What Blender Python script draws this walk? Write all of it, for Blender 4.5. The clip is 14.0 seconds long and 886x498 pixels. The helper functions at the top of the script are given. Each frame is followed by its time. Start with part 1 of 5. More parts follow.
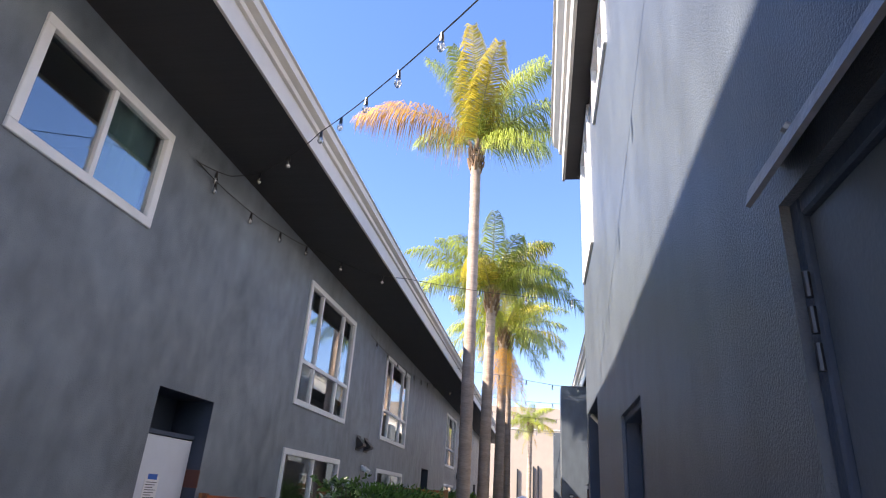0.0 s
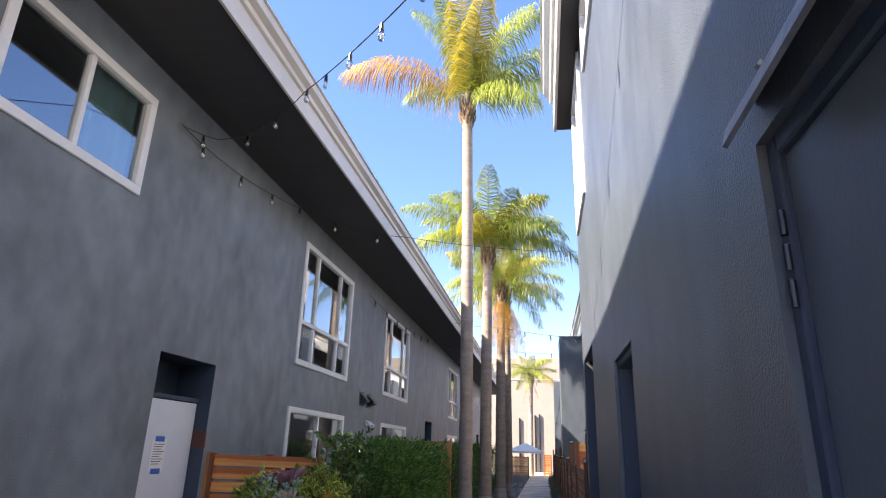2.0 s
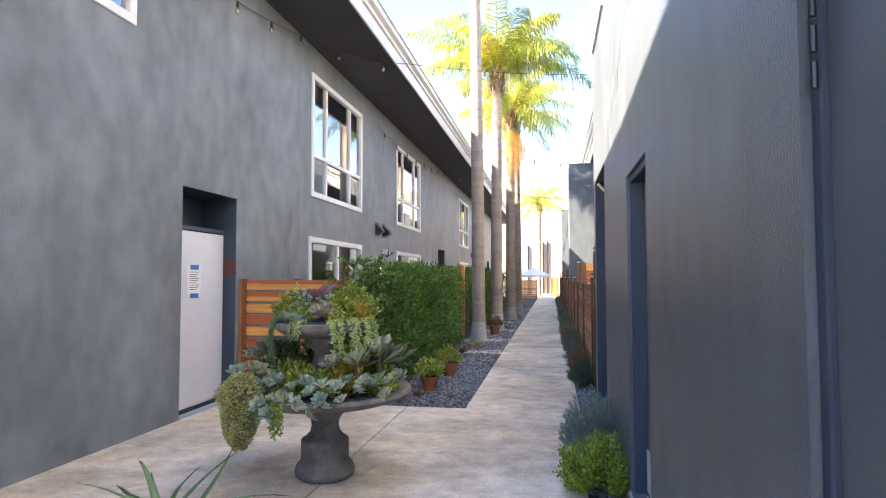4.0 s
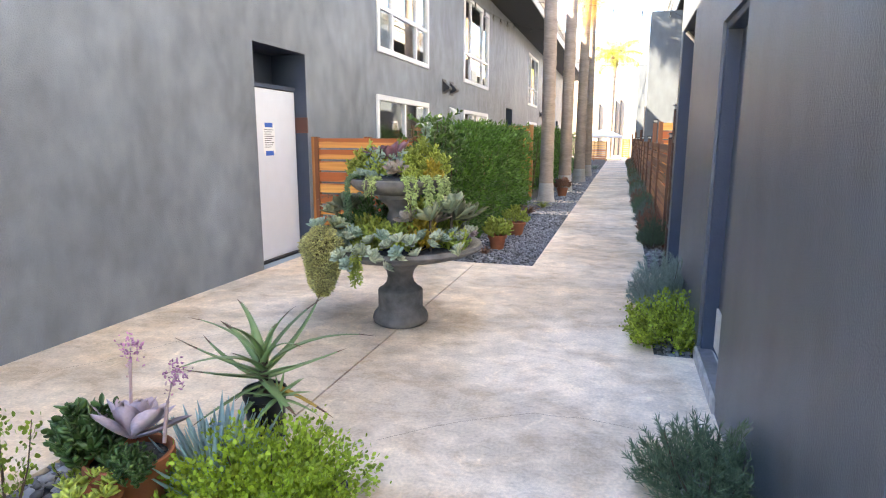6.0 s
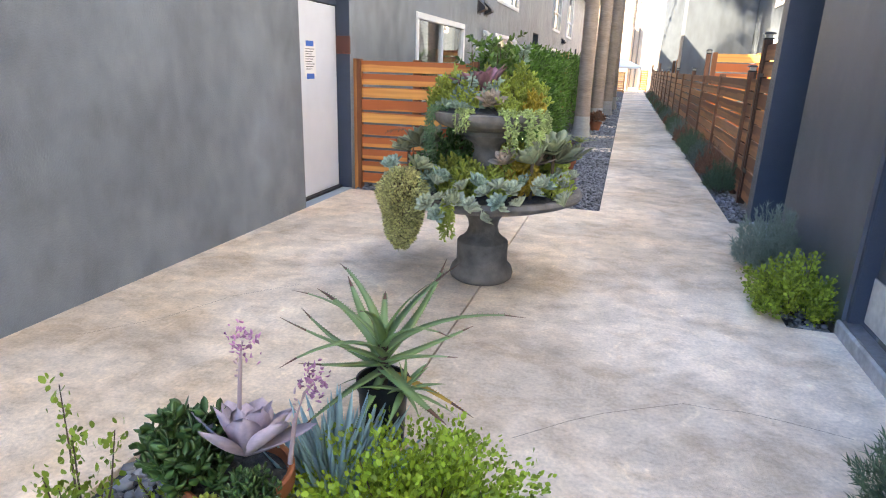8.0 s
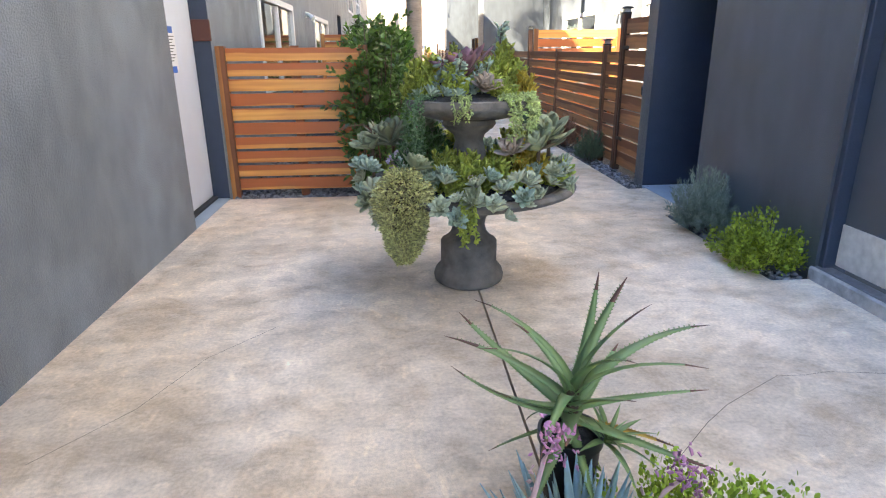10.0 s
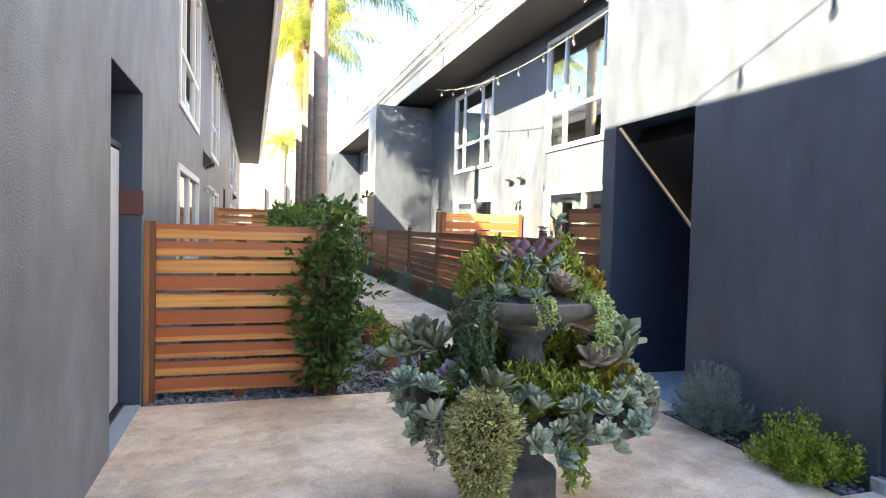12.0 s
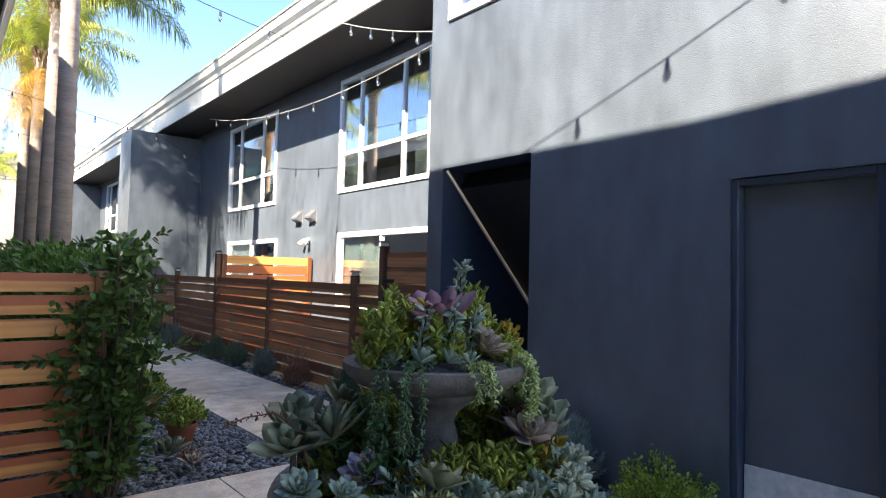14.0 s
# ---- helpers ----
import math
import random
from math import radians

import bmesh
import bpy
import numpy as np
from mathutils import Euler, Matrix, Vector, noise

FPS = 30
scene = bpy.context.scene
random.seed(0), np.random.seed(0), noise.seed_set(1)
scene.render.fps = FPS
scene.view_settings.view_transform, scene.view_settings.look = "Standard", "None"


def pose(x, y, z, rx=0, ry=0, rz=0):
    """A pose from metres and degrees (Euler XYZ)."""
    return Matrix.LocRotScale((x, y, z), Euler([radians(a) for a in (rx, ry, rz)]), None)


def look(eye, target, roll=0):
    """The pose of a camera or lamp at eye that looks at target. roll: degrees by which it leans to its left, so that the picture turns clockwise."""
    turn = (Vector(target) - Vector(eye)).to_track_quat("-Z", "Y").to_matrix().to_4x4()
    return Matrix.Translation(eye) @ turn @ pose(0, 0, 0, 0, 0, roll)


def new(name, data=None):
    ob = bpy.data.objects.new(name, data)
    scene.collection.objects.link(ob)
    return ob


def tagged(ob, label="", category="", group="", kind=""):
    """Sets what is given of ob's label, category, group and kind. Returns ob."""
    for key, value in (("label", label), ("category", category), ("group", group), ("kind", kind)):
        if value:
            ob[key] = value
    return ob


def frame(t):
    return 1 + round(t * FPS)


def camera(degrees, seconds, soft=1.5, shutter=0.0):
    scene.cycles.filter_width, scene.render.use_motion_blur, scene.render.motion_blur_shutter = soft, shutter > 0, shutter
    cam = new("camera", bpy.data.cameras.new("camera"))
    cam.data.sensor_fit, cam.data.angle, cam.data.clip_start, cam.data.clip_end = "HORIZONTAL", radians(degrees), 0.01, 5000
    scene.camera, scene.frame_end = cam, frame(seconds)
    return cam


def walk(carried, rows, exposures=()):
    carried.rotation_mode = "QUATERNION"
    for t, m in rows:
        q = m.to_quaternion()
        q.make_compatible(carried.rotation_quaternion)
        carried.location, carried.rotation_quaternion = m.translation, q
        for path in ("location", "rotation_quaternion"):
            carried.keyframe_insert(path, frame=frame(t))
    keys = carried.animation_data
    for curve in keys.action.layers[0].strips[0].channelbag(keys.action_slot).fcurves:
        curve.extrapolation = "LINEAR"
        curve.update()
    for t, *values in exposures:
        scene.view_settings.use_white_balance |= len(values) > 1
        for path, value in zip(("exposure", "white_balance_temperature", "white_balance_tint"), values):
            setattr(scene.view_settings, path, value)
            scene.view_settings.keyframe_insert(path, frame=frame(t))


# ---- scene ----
cam = camera(73.0, 14.0, soft=1.1)

PATH = [
    (0, (4.048, 0.874, 1.675), (3.72, 2.691, 2.444), 4.1),
    (0.5, (4.054, 0.857, 1.694), (3.748, 2.648, 2.531), 3.7),
    (1, (4.066, 0.852, 1.691), (3.762, 2.649, 2.514), 3.1),
    (1.5, (4.077, 0.87, 1.688), (3.764, 2.701, 2.43), 2.3),
    (2, (4.089, 0.883, 1.667), (3.77, 2.753, 2.302), 1.7),
    (2.5, (4.074, 0.859, 1.632), (3.756, 2.768, 2.137), 1.1),
    (3, (4.057, 0.834, 1.605), (3.741, 2.775, 1.967), 0.6),
    (5.5, (4.026, 0.77, 1.535), (3.53, 2.69, 1.279), -0.2),
    (6, (3.988, 0.775, 1.535), (3.433, 2.663, 1.171), 0.1),
    (6.5, (3.858, 0.85, 1.56), (3.24, 2.696, 1.108), 0.3),
    (7, (3.601, 1.013, 1.571), (2.954, 2.835, 1.059), 1.4),
    (7.2, (3.509, 1.076, 1.553), (2.864, 2.892, 1.019), 1.8),
    (9.3, (2.27, 1.429, 1.509), (2.15, 3.324, 0.882), -0.5),
    (9.5, (2.079, 1.495, 1.521), (2.034, 3.393, 0.891), -0.8),
    (10, (1.817, 1.567, 1.497), (1.954, 3.46, 0.865), -0.6),
    (10.5, (1.566, 1.748, 1.514), (1.833, 3.638, 0.915), 0.0),
    (11, (1.329, 1.941, 1.502), (1.681, 3.835, 0.967), 0.1),
    (11.5, (1.087, 2.177, 1.553), (1.592, 4.085, 1.228), 0.7),
    (12, (0.876, 2.491, 1.565), (1.483, 4.395, 1.492), 1.5),
    (12.5, (0.733, 2.714, 1.569), (1.42, 4.592, 1.619), 1.8),
    (13, (0.583, 2.935, 1.58), (1.423, 4.748, 1.689), 1.6),
    (13.5, (0.469, 3.116, 1.565), (1.497, 4.831, 1.637), 1.0),
    (14, (0.585, 3.353, 1.578), (1.877, 4.878, 1.667), 1.4),
]
EXPOSURES = [(0.0, 2.55, 7300, 20), (1.5, 2.55, 7300, 20), (2.0, 2.7, 7500, 20), (3.0, 3.2, 7900, 19), (5.5, 4.45, 9200, 16), (7.0, 4.4, 9200, 16), (9.5, 4.25, 8900, 15), (11.5, 4.15, 8900, 15),
             (12.0, 4.0, 8700, 15), (12.5, 3.6, 8500, 15), (13.0, 3.1, 7800, 15), (13.5, 3.1, 7600, 15), (14.0, 3.1, 7500, 15)]
walk(cam, [(t, look(eye, target, roll)) for t, eye, target, roll in PATH], EXPOSURES)

# ---- world and sun ----
SUN_FROM = Vector((-1.0, -0.46, 1.03)).normalized()
world = bpy.data.worlds.new("sky")
scene.world = world
world.use_nodes = True
wn, wl = world.node_tree.nodes, world.node_tree.links
sky = wn.new("ShaderNodeTexSky")
sky.sky_type, sky.sun_disc = "NISHITA", False
sky.sun_elevation = math.asin(SUN_FROM.z)
sky.sun_rotation = math.atan2(SUN_FROM.x, SUN_FROM.y)
sky.air_density, sky.dust_density, sky.ozone_density, sky.altitude = 1.0, 0.05, 2.2, 1200
even, deep = wn.new("ShaderNodeGamma"), wn.new("ShaderNodeHueSaturation")
even.inputs["Gamma"].default_value = 0.78
deep.inputs["Hue"].default_value, deep.inputs["Saturation"].default_value, deep.inputs["Value"].default_value = 0.512, 1.36, 1.0
wl.new(sky.outputs[0], even.inputs["Color"])
wl.new(even.outputs[0], deep.inputs["Color"])
wl.new(deep.outputs[0], wn["Background"].inputs[0])
wn["Background"].inputs[1].default_value = 0.1
sun_data = bpy.data.lights.new("sun", "SUN")
sun_data.energy, sun_data.angle, sun_data.color = 3.4, radians(0.6), (1.0, 0.95, 0.86)
sun = new("sun", sun_data)
sun.matrix_world = look(SUN_FROM * 60, (0, 0, 0))


# ---- materials ----
def mat(name, color, rough=0.7, var=0.15, scale=6.0, bump=0.0, bscale=60.0, metal=0.0, island=0.0, obj=0.0,
        coarse=None, spec=0.5, stretch=(1, 1, 1), trans=0.0, dist=0.01, even=False):
    """A surface with two scales of noise in its tone, a fine relief, and a tone of its own for each piece."""
    m = bpy.data.materials.new(name)
    m.use_nodes = True
    n, l = m.node_tree.nodes, m.node_tree.links
    b = n["Principled BSDF"]
    b.inputs["Roughness"].default_value, b.inputs["Metallic"].default_value = rough, metal
    b.inputs["Specular IOR Level"].default_value = spec
    co = n.new("ShaderNodeTexCoord")
    mp = n.new("ShaderNodeMapping")
    mp.inputs["Scale"].default_value = stretch
    l.new(co.outputs["Object"], mp.inputs[0])
    fine, wide = n.new("ShaderNodeTexNoise"), n.new("ShaderNodeTexNoise")
    fine.inputs["Scale"].default_value, fine.inputs["Detail"].default_value = scale, 6
    wide.inputs["Scale"].default_value, wide.inputs["Detail"].default_value = coarse or scale * 0.12, 3
    l.new(mp.outputs[0], fine.inputs[0]), l.new(mp.outputs[0], wide.inputs[0])
    add = n.new("ShaderNodeMath")
    add.operation = "ADD"
    l.new(fine.outputs[0], add.inputs[0]), l.new(wide.outputs[0], add.inputs[1])
    rng = n.new("ShaderNodeMapRange")
    rng.inputs[1].default_value, rng.inputs[2].default_value = 0.6, 1.4
    rng.inputs[3].default_value, rng.inputs[4].default_value = 1 - var, 1 + var
    l.new(add.outputs[0], rng.inputs[0])
    tone = rng.outputs[0]
    for amount, node, out in ((island, "ShaderNodeNewGeometry", "Random Per Island"), (obj, "ShaderNodeObjectInfo", "Random")):
        if amount:
            src, r2, mul = n.new(node), n.new("ShaderNodeMapRange"), n.new("ShaderNodeMath")
            r2.inputs[3].default_value, r2.inputs[4].default_value = 1 - amount, 1 + amount
            mul.operation = "MULTIPLY"
            l.new(src.outputs[out], r2.inputs[0]), l.new(tone, mul.inputs[0]), l.new(r2.outputs[0], mul.inputs[1])
            tone = mul.outputs[0]
    mix = n.new("ShaderNodeVectorMath")
    mix.operation = "SCALE"
    mix.inputs[0].default_value = color
    l.new(tone, mix.inputs["Scale"])
    l.new(mix.outputs[0], b.inputs["Base Color"])
    if trans:
        b.inputs["Subsurface Weight"].default_value = 0.0
        tr, ms = n.new("ShaderNodeBsdfTranslucent"), n.new("ShaderNodeMixShader")
        ms.inputs[0].default_value = trans
        l.new(mix.outputs[0], tr.inputs[0])
        l.new(b.outputs[0], ms.inputs[1]), l.new(tr.outputs[0], ms.inputs[2])
        l.new(ms.outputs[0], n["Material Output"].inputs[0])
    if bump:
        bn, bt = n.new("ShaderNodeBump"), n.new("ShaderNodeTexNoise")
        bt.inputs["Scale"].default_value, bt.inputs["Detail"].default_value = bscale, 4
        bn.inputs["Strength"].default_value, bn.inputs["Distance"].default_value = bump, dist
        l.new(co.outputs["Object"] if even else mp.outputs[0], bt.inputs[0]), l.new(bt.outputs[0], bn.inputs["Height"]), l.new(bn.outputs[0], b.inputs["Normal"])
    return m


def wood(name, light, dark, rough=0.5, along="x"):
    """Planed boards: long streaks of grain, a tone of its own for each board."""
    m = mat(name, light, rough)
    n, l = m.node_tree.nodes, m.node_tree.links
    b = n["Principled BSDF"]
    co, mp, info = n.new("ShaderNodeTexCoord"), n.new("ShaderNodeMapping"), n.new("ShaderNodeObjectInfo")
    mp.inputs["Scale"].default_value = {"x": (0.6, 5, 5), "y": (5, 0.6, 5), "z": (5, 5, 0.6)}[along]
    shift = n.new("ShaderNodeVectorMath")
    shift.operation = "MULTIPLY_ADD"
    shift.inputs[1].default_value, shift.inputs[2].default_value = (37, 37, 37), (0, 0, 0)
    l.new(info.outputs["Random"], shift.inputs[0])
    l.new(co.outputs["Object"], mp.inputs[0]), l.new(shift.outputs[0], mp.inputs["Location"])
    a, w = n.new("ShaderNodeTexNoise"), n.new("ShaderNodeTexWave")
    a.inputs["Scale"].default_value, a.inputs["Detail"].default_value, a.inputs["Distortion"].default_value = 1.6, 8, 0.6
    w.inputs["Scale"].default_value, w.inputs["Distortion"].default_value, w.inputs["Detail"].default_value = 1.1, 7, 3
    w.bands_direction = "Z" if along != "z" else "X"
    l.new(mp.outputs[0], a.inputs[0]), l.new(mp.outputs[0], w.inputs[0])
    s1, s2 = n.new("ShaderNodeMath"), n.new("ShaderNodeMath")
    s1.operation, s2.operation = "MULTIPLY_ADD", "MULTIPLY_ADD"
    s1.inputs[1].default_value, s2.inputs[1].default_value, s2.inputs[2].default_value = 0.16, 0.45, -0.2
    l.new(w.outputs["Fac"], s1.inputs[0]), l.new(a.outputs["Fac"], s1.inputs[2])
    s3 = n.new("ShaderNodeMath")
    s3.operation = "ADD"
    l.new(info.outputs["Random"], s2.inputs[0]), l.new(s1.outputs[0], s3.inputs[0]), l.new(s2.outputs[0], s3.inputs[1])
    gen, sep = n.new("ShaderNodeTexCoord"), n.new("ShaderNodeSeparateXYZ")
    l.new(gen.outputs["Generated"], sep.inputs[0])
    # a band of red heartwood along one edge of most boards
    edge, wob, heart = n.new("ShaderNodeMath"), n.new("ShaderNodeMath"), n.new("ShaderNodeMapRange")
    edge.operation, wob.operation = "MULTIPLY_ADD", "MULTIPLY_ADD"
    edge.inputs[1].default_value, wob.inputs[1].default_value = 1.1, 0.55
    l.new(info.outputs["Random"], edge.inputs[0]), l.new(sep.outputs["Z" if along != "z" else "X"], edge.inputs[2])
    l.new(a.outputs["Fac"], wob.inputs[0]), l.new(edge.outputs[0], wob.inputs[2])
    heart.inputs[1].default_value, heart.inputs[2].default_value = 1.28, 1.4
    heart.inputs[3].default_value, heart.inputs[4].default_value = 0.0, 0.62
    l.new(wob.outputs[0], heart.inputs[0])
    s4 = n.new("ShaderNodeMath")
    s4.operation = "ADD"
    l.new(s3.outputs[0], s4.inputs[0]), l.new(heart.outputs[0], s4.inputs[1])
    ramp = n.new("ShaderNodeValToRGB")
    ramp.color_ramp.elements[0].position, ramp.color_ramp.elements[1].position = 0.3, 1.0
    ramp.color_ramp.elements[0].color, ramp.color_ramp.elements[1].color = (*light, 1), (*dark, 1)
    l.new(s4.outputs[0], ramp.inputs[0]), l.new(ramp.outputs[0], b.inputs["Base Color"])
    bn = n.new("ShaderNodeBump")
    bn.inputs["Strength"].default_value, bn.inputs["Distance"].default_value = 0.3, 0.003
    l.new(a.outputs["Fac"], bn.inputs["Height"]), l.new(bn.outputs[0], b.inputs["Normal"])
    return m


def clear_glass(name, tint, gloss=0.13, rough=0.0):
    """A pane: clear, with a coated glass's gloss that grows towards the edge-on view."""
    m = bpy.data.materials.new(name)
    m.use_nodes = True
    n, l = m.node_tree.nodes, m.node_tree.links
    tr, gl, mix, lw, up = (n.new("ShaderNode" + k) for k in ("BsdfTransparent", "BsdfGlossy", "MixShader", "LayerWeight", "MapRange"))
    tr.inputs[0].default_value, gl.inputs["Roughness"].default_value, lw.inputs[0].default_value = (*tint, 1), rough, 0.18
    up.inputs[3].default_value, up.inputs[4].default_value = gloss, 1.0
    l.new(lw.outputs["Facing"], up.inputs[0]), l.new(up.outputs[0], mix.inputs[0])
    l.new(tr.outputs[0], mix.inputs[1]), l.new(gl.outputs[0], mix.inputs[2])
    l.new(mix.outputs[0], n["Material Output"].inputs[0])
    return m


def old_concrete(name):
    """Poured concrete: warm and grey patches, pale scuffs, brown stains."""
    m = mat(name, (0.87, 0.745, 0.605), 0.68, 0.26, 55, 0.4, 160, coarse=5)
    n, l = m.node_tree.nodes, m.node_tree.links
    b = n["Principled BSDF"]
    co = n.new("ShaderNodeTexCoord")
    tone = b.inputs["Base Color"].links[0].from_socket

    def patch(scale, detail, lo, hi, color, before, distort=0.0, stretch=(1, 1, 1)):
        mp = n.new("ShaderNodeMapping")
        mp.inputs["Scale"].default_value = stretch
        t, r, x = n.new("ShaderNodeTexNoise"), n.new("ShaderNodeMapRange"), n.new("ShaderNodeMix")
        t.inputs["Scale"].default_value, t.inputs["Detail"].default_value, t.inputs["Distortion"].default_value = scale, detail, distort
        t.inputs["Roughness"].default_value = 0.62
        r.inputs[1].default_value, r.inputs[2].default_value = lo, hi
        x.data_type, x.blend_type = "RGBA", "MULTIPLY"
        x.inputs[7].default_value = (*color, 1)
        l.new(co.outputs["Object"], mp.inputs[0]), l.new(mp.outputs[0], t.inputs[0])
        l.new(t.outputs[0], r.inputs[0]), l.new(r.outputs[0], x.inputs[0]), l.new(before, x.inputs[6])
        return x.outputs[2]
    tone = patch(0.7, 9, 0.43, 0.62, (0.66, 0.655, 0.645), tone, 0.4, (0.8, 1.1, 1))
    tone = patch(2.3, 10, 0.47, 0.66, (0.80, 0.74, 0.67), tone, 0.9)
    tone = patch(3.5, 10, 0.5, 0.64, (0.88, 0.875, 0.87), tone, 1.0, (0.8, 1.1, 1))
    tone = patch(0.35, 5, 0.45, 0.62, (0.93, 0.85, 0.75), tone)
    tone = patch(6.0, 10, 0.56, 0.68, (1.17, 1.16, 1.13), tone, 1.6, (1.3, 0.8, 1))
    tone = patch(16, 8, 0.5, 0.7, (0.84, 0.83, 0.82), tone, 0.8, (0.7, 1.2, 1))
    l.new(tone, b.inputs["Base Color"])
    return m


M = dict(
    stucco=mat("grey_stucco", (0.176, 0.206, 0.234), 0.46, 0.42, 3.6, 0.55, 80, coarse=0.8, stretch=(1, 1, 0.7), dist=0.02, even=True),
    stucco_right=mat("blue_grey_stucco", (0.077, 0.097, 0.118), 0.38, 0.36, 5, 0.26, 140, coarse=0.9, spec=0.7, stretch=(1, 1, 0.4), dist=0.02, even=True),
    navy=mat("navy_paint", (0.034, 0.052, 0.084), 0.5, 0.12, 9, 0.25, 70),
    soffit=mat("charcoal_soffit", (0.035, 0.036, 0.039), 0.7, 0.2, 3, 0.2, 30, stretch=(0.3, 8, 1)),
    white=mat("white_vinyl", (0.78, 0.78, 0.77), 0.4, 0.05, 8),
    gutter=mat("off_white_metal", (0.62, 0.60, 0.56), 0.45, 0.08, 5),
    concrete=old_concrete("poured_concrete"),
    blue_floor=mat("pale_blue_floor_paint", (0.33, 0.42, 0.48), 0.6, 0.1, 8, 0.2, 90),
    soil=mat("dark_gravel_ground", (0.06, 0.062, 0.066), 0.9, 0.5, 28, 0.9, 40, dist=0.03),
    pebble=mat("slate_pebble", (0.17, 0.18, 0.195), 0.55, 0.25, 40, island=0.65),
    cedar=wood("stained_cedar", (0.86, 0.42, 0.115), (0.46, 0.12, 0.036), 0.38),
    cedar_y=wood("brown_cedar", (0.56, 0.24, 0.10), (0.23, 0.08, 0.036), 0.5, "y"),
    post=wood("dark_cedar_post", (0.20, 0.08, 0.04), (0.06, 0.024, 0.014), 0.55, "z"),
    cedar_post=wood("cedar_post", (0.55, 0.23, 0.07), (0.2, 0.065, 0.025), 0.45, "z"),
    stone=mat("weathered_cast_stone", (0.18, 0.167, 0.148), 0.85, 0.5, 14, 0.6, 80, coarse=3, dist=0.01),
    terracotta=mat("terracotta", (0.40, 0.135, 0.065), 0.75, 0.2, 14, 0.2, 90),
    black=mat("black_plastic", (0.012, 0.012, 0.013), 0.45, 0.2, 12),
    slate_door=mat("slate_door_paint", (0.082, 0.102, 0.122), 0.4, 0.14, 4, 0.1, 60),
    door=mat("white_door_paint", (0.66, 0.70, 0.76), 0.4, 0.04, 6),
    paper=mat("paper", (0.8, 0.8, 0.8), 0.8, 0.03),
    tape=mat("blue_tape", (0.03, 0.14, 0.5), 0.6, 0.05),
    room=mat("room_plaster", (0.6, 0.56, 0.5), 0.8, 0.08),
    curtain=mat("curtain_cloth", (0.5, 0.5, 0.46), 0.9, 0.08, 12, trans=0.3),
    teal=mat("teal_blind", (0.36, 0.55, 0.55), 0.9, 0.06, 12, trans=0.3),
    metal=mat("dark_metal", (0.05, 0.05, 0.055), 0.4, 0.15, 20, metal=0.7),
    steel=mat("bare_flashing", (0.22, 0.23, 0.25), 0.45, 0.3, 20, 0.2, 60, metal=0.6),
    kick=mat("pale_kick_plate", (0.62, 0.61, 0.57), 0.6, 0.25, 20),
    sill=mat("worn_sill", (0.42, 0.42, 0.42), 0.7, 0.45, 18, 0.4, 60),
    # the black cable again, paled to look sunlit under the east eave
    sunlit_wire=mat("sunlit_cable", (0.45, 0.44, 0.42), 0.5, 0.1),
    wire=mat("black_cable", (0.012, 0.012, 0.012), 0.5, 0.1),
    redwood=wood("redwood_plaque", (0.22, 0.05, 0.025), (0.1, 0.03, 0.02), 0.5, "y"),
    trunk=mat("palm_bark", (0.35, 0.27, 0.215), 0.85, 0.35, 10, 0.6, 30, coarse=1.2, stretch=(1, 1, 5), dist=0.02),
    trunk_wash=mat("whitewashed_bark", (0.42, 0.395, 0.36), 0.85, 0.2, 12, 0.5, 30, stretch=(1, 1, 5), dist=0.02),
    boot=mat("palm_boot_fibre", (0.22, 0.14, 0.08), 0.9, 0.4, 16, 0.7, 30, island=0.3),
    frond=mat("palm_leaflet", (0.27, 0.33, 0.055), 0.42, 0.3, 3, island=0.4, trans=0.35),
    frond_dry=mat("dry_palm_leaflet", (0.55, 0.29, 0.05), 0.6, 0.3, 3, island=0.4, trans=0.35),
    frond_gold=mat("golden_palm_leaflet", (0.48, 0.40, 0.05), 0.5, 0.3, 3, island=0.4, trans=0.35),
    rachis=mat("palm_rib", (0.26, 0.24, 0.08), 0.5, 0.2, 8),
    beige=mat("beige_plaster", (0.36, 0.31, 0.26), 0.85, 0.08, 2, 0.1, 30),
    canvas=mat("white_canvas", (0.8, 0.78, 0.74), 0.85, 0.05, 6),
    glass=clear_glass("window_glass", (0.85, 0.9, 0.9), 0.13, 0.02),
    tinted=clear_glass("tinted_window_glass", (0.6, 0.72, 0.74), 0.34, 0.02),
    # gloss and roughness raised so these panes throw soft sun onto the slatted fence
    glint=clear_glass("glint_window_glass", (0.7, 0.75, 0.75), 0.4, 0.3),
    bulb=clear_glass("bulb_glass", (0.9, 0.9, 0.88), 0.4, 0.08),
    asphalt=mat("ground_soil", (0.12, 0.115, 0.105), 0.9, 0.2, 2),
    hedge=mat("hedge_leaf", (0.09, 0.205, 0.034), 0.38, 0.25, 6, island=0.5, trans=0.3),
    stem=mat("woody_stem", (0.10, 0.065, 0.04), 0.8, 0.3, 20),
)


# ---- building helpers ----
def part(name, bm, material, parent=None, label="", smooth=False):
    me = bpy.data.meshes.new(name)
    bm.to_mesh(me)
    bm.free()
    me.materials.append(material)
    if smooth:
        me.shade_smooth()
        me.set_sharp_from_angle(angle=radians(40))
    ob = new(name, me)
    if parent:
        ob.parent = parent
    return tagged(ob, label)


def thing(name, loc=(0, 0, 0), label="", category="", group="", kind=""):
    ob = new(name)
    ob.empty_display_size = 0.1
    ob.matrix_basis = Matrix.Translation(loc)
    return tagged(ob, label, category, group, kind)


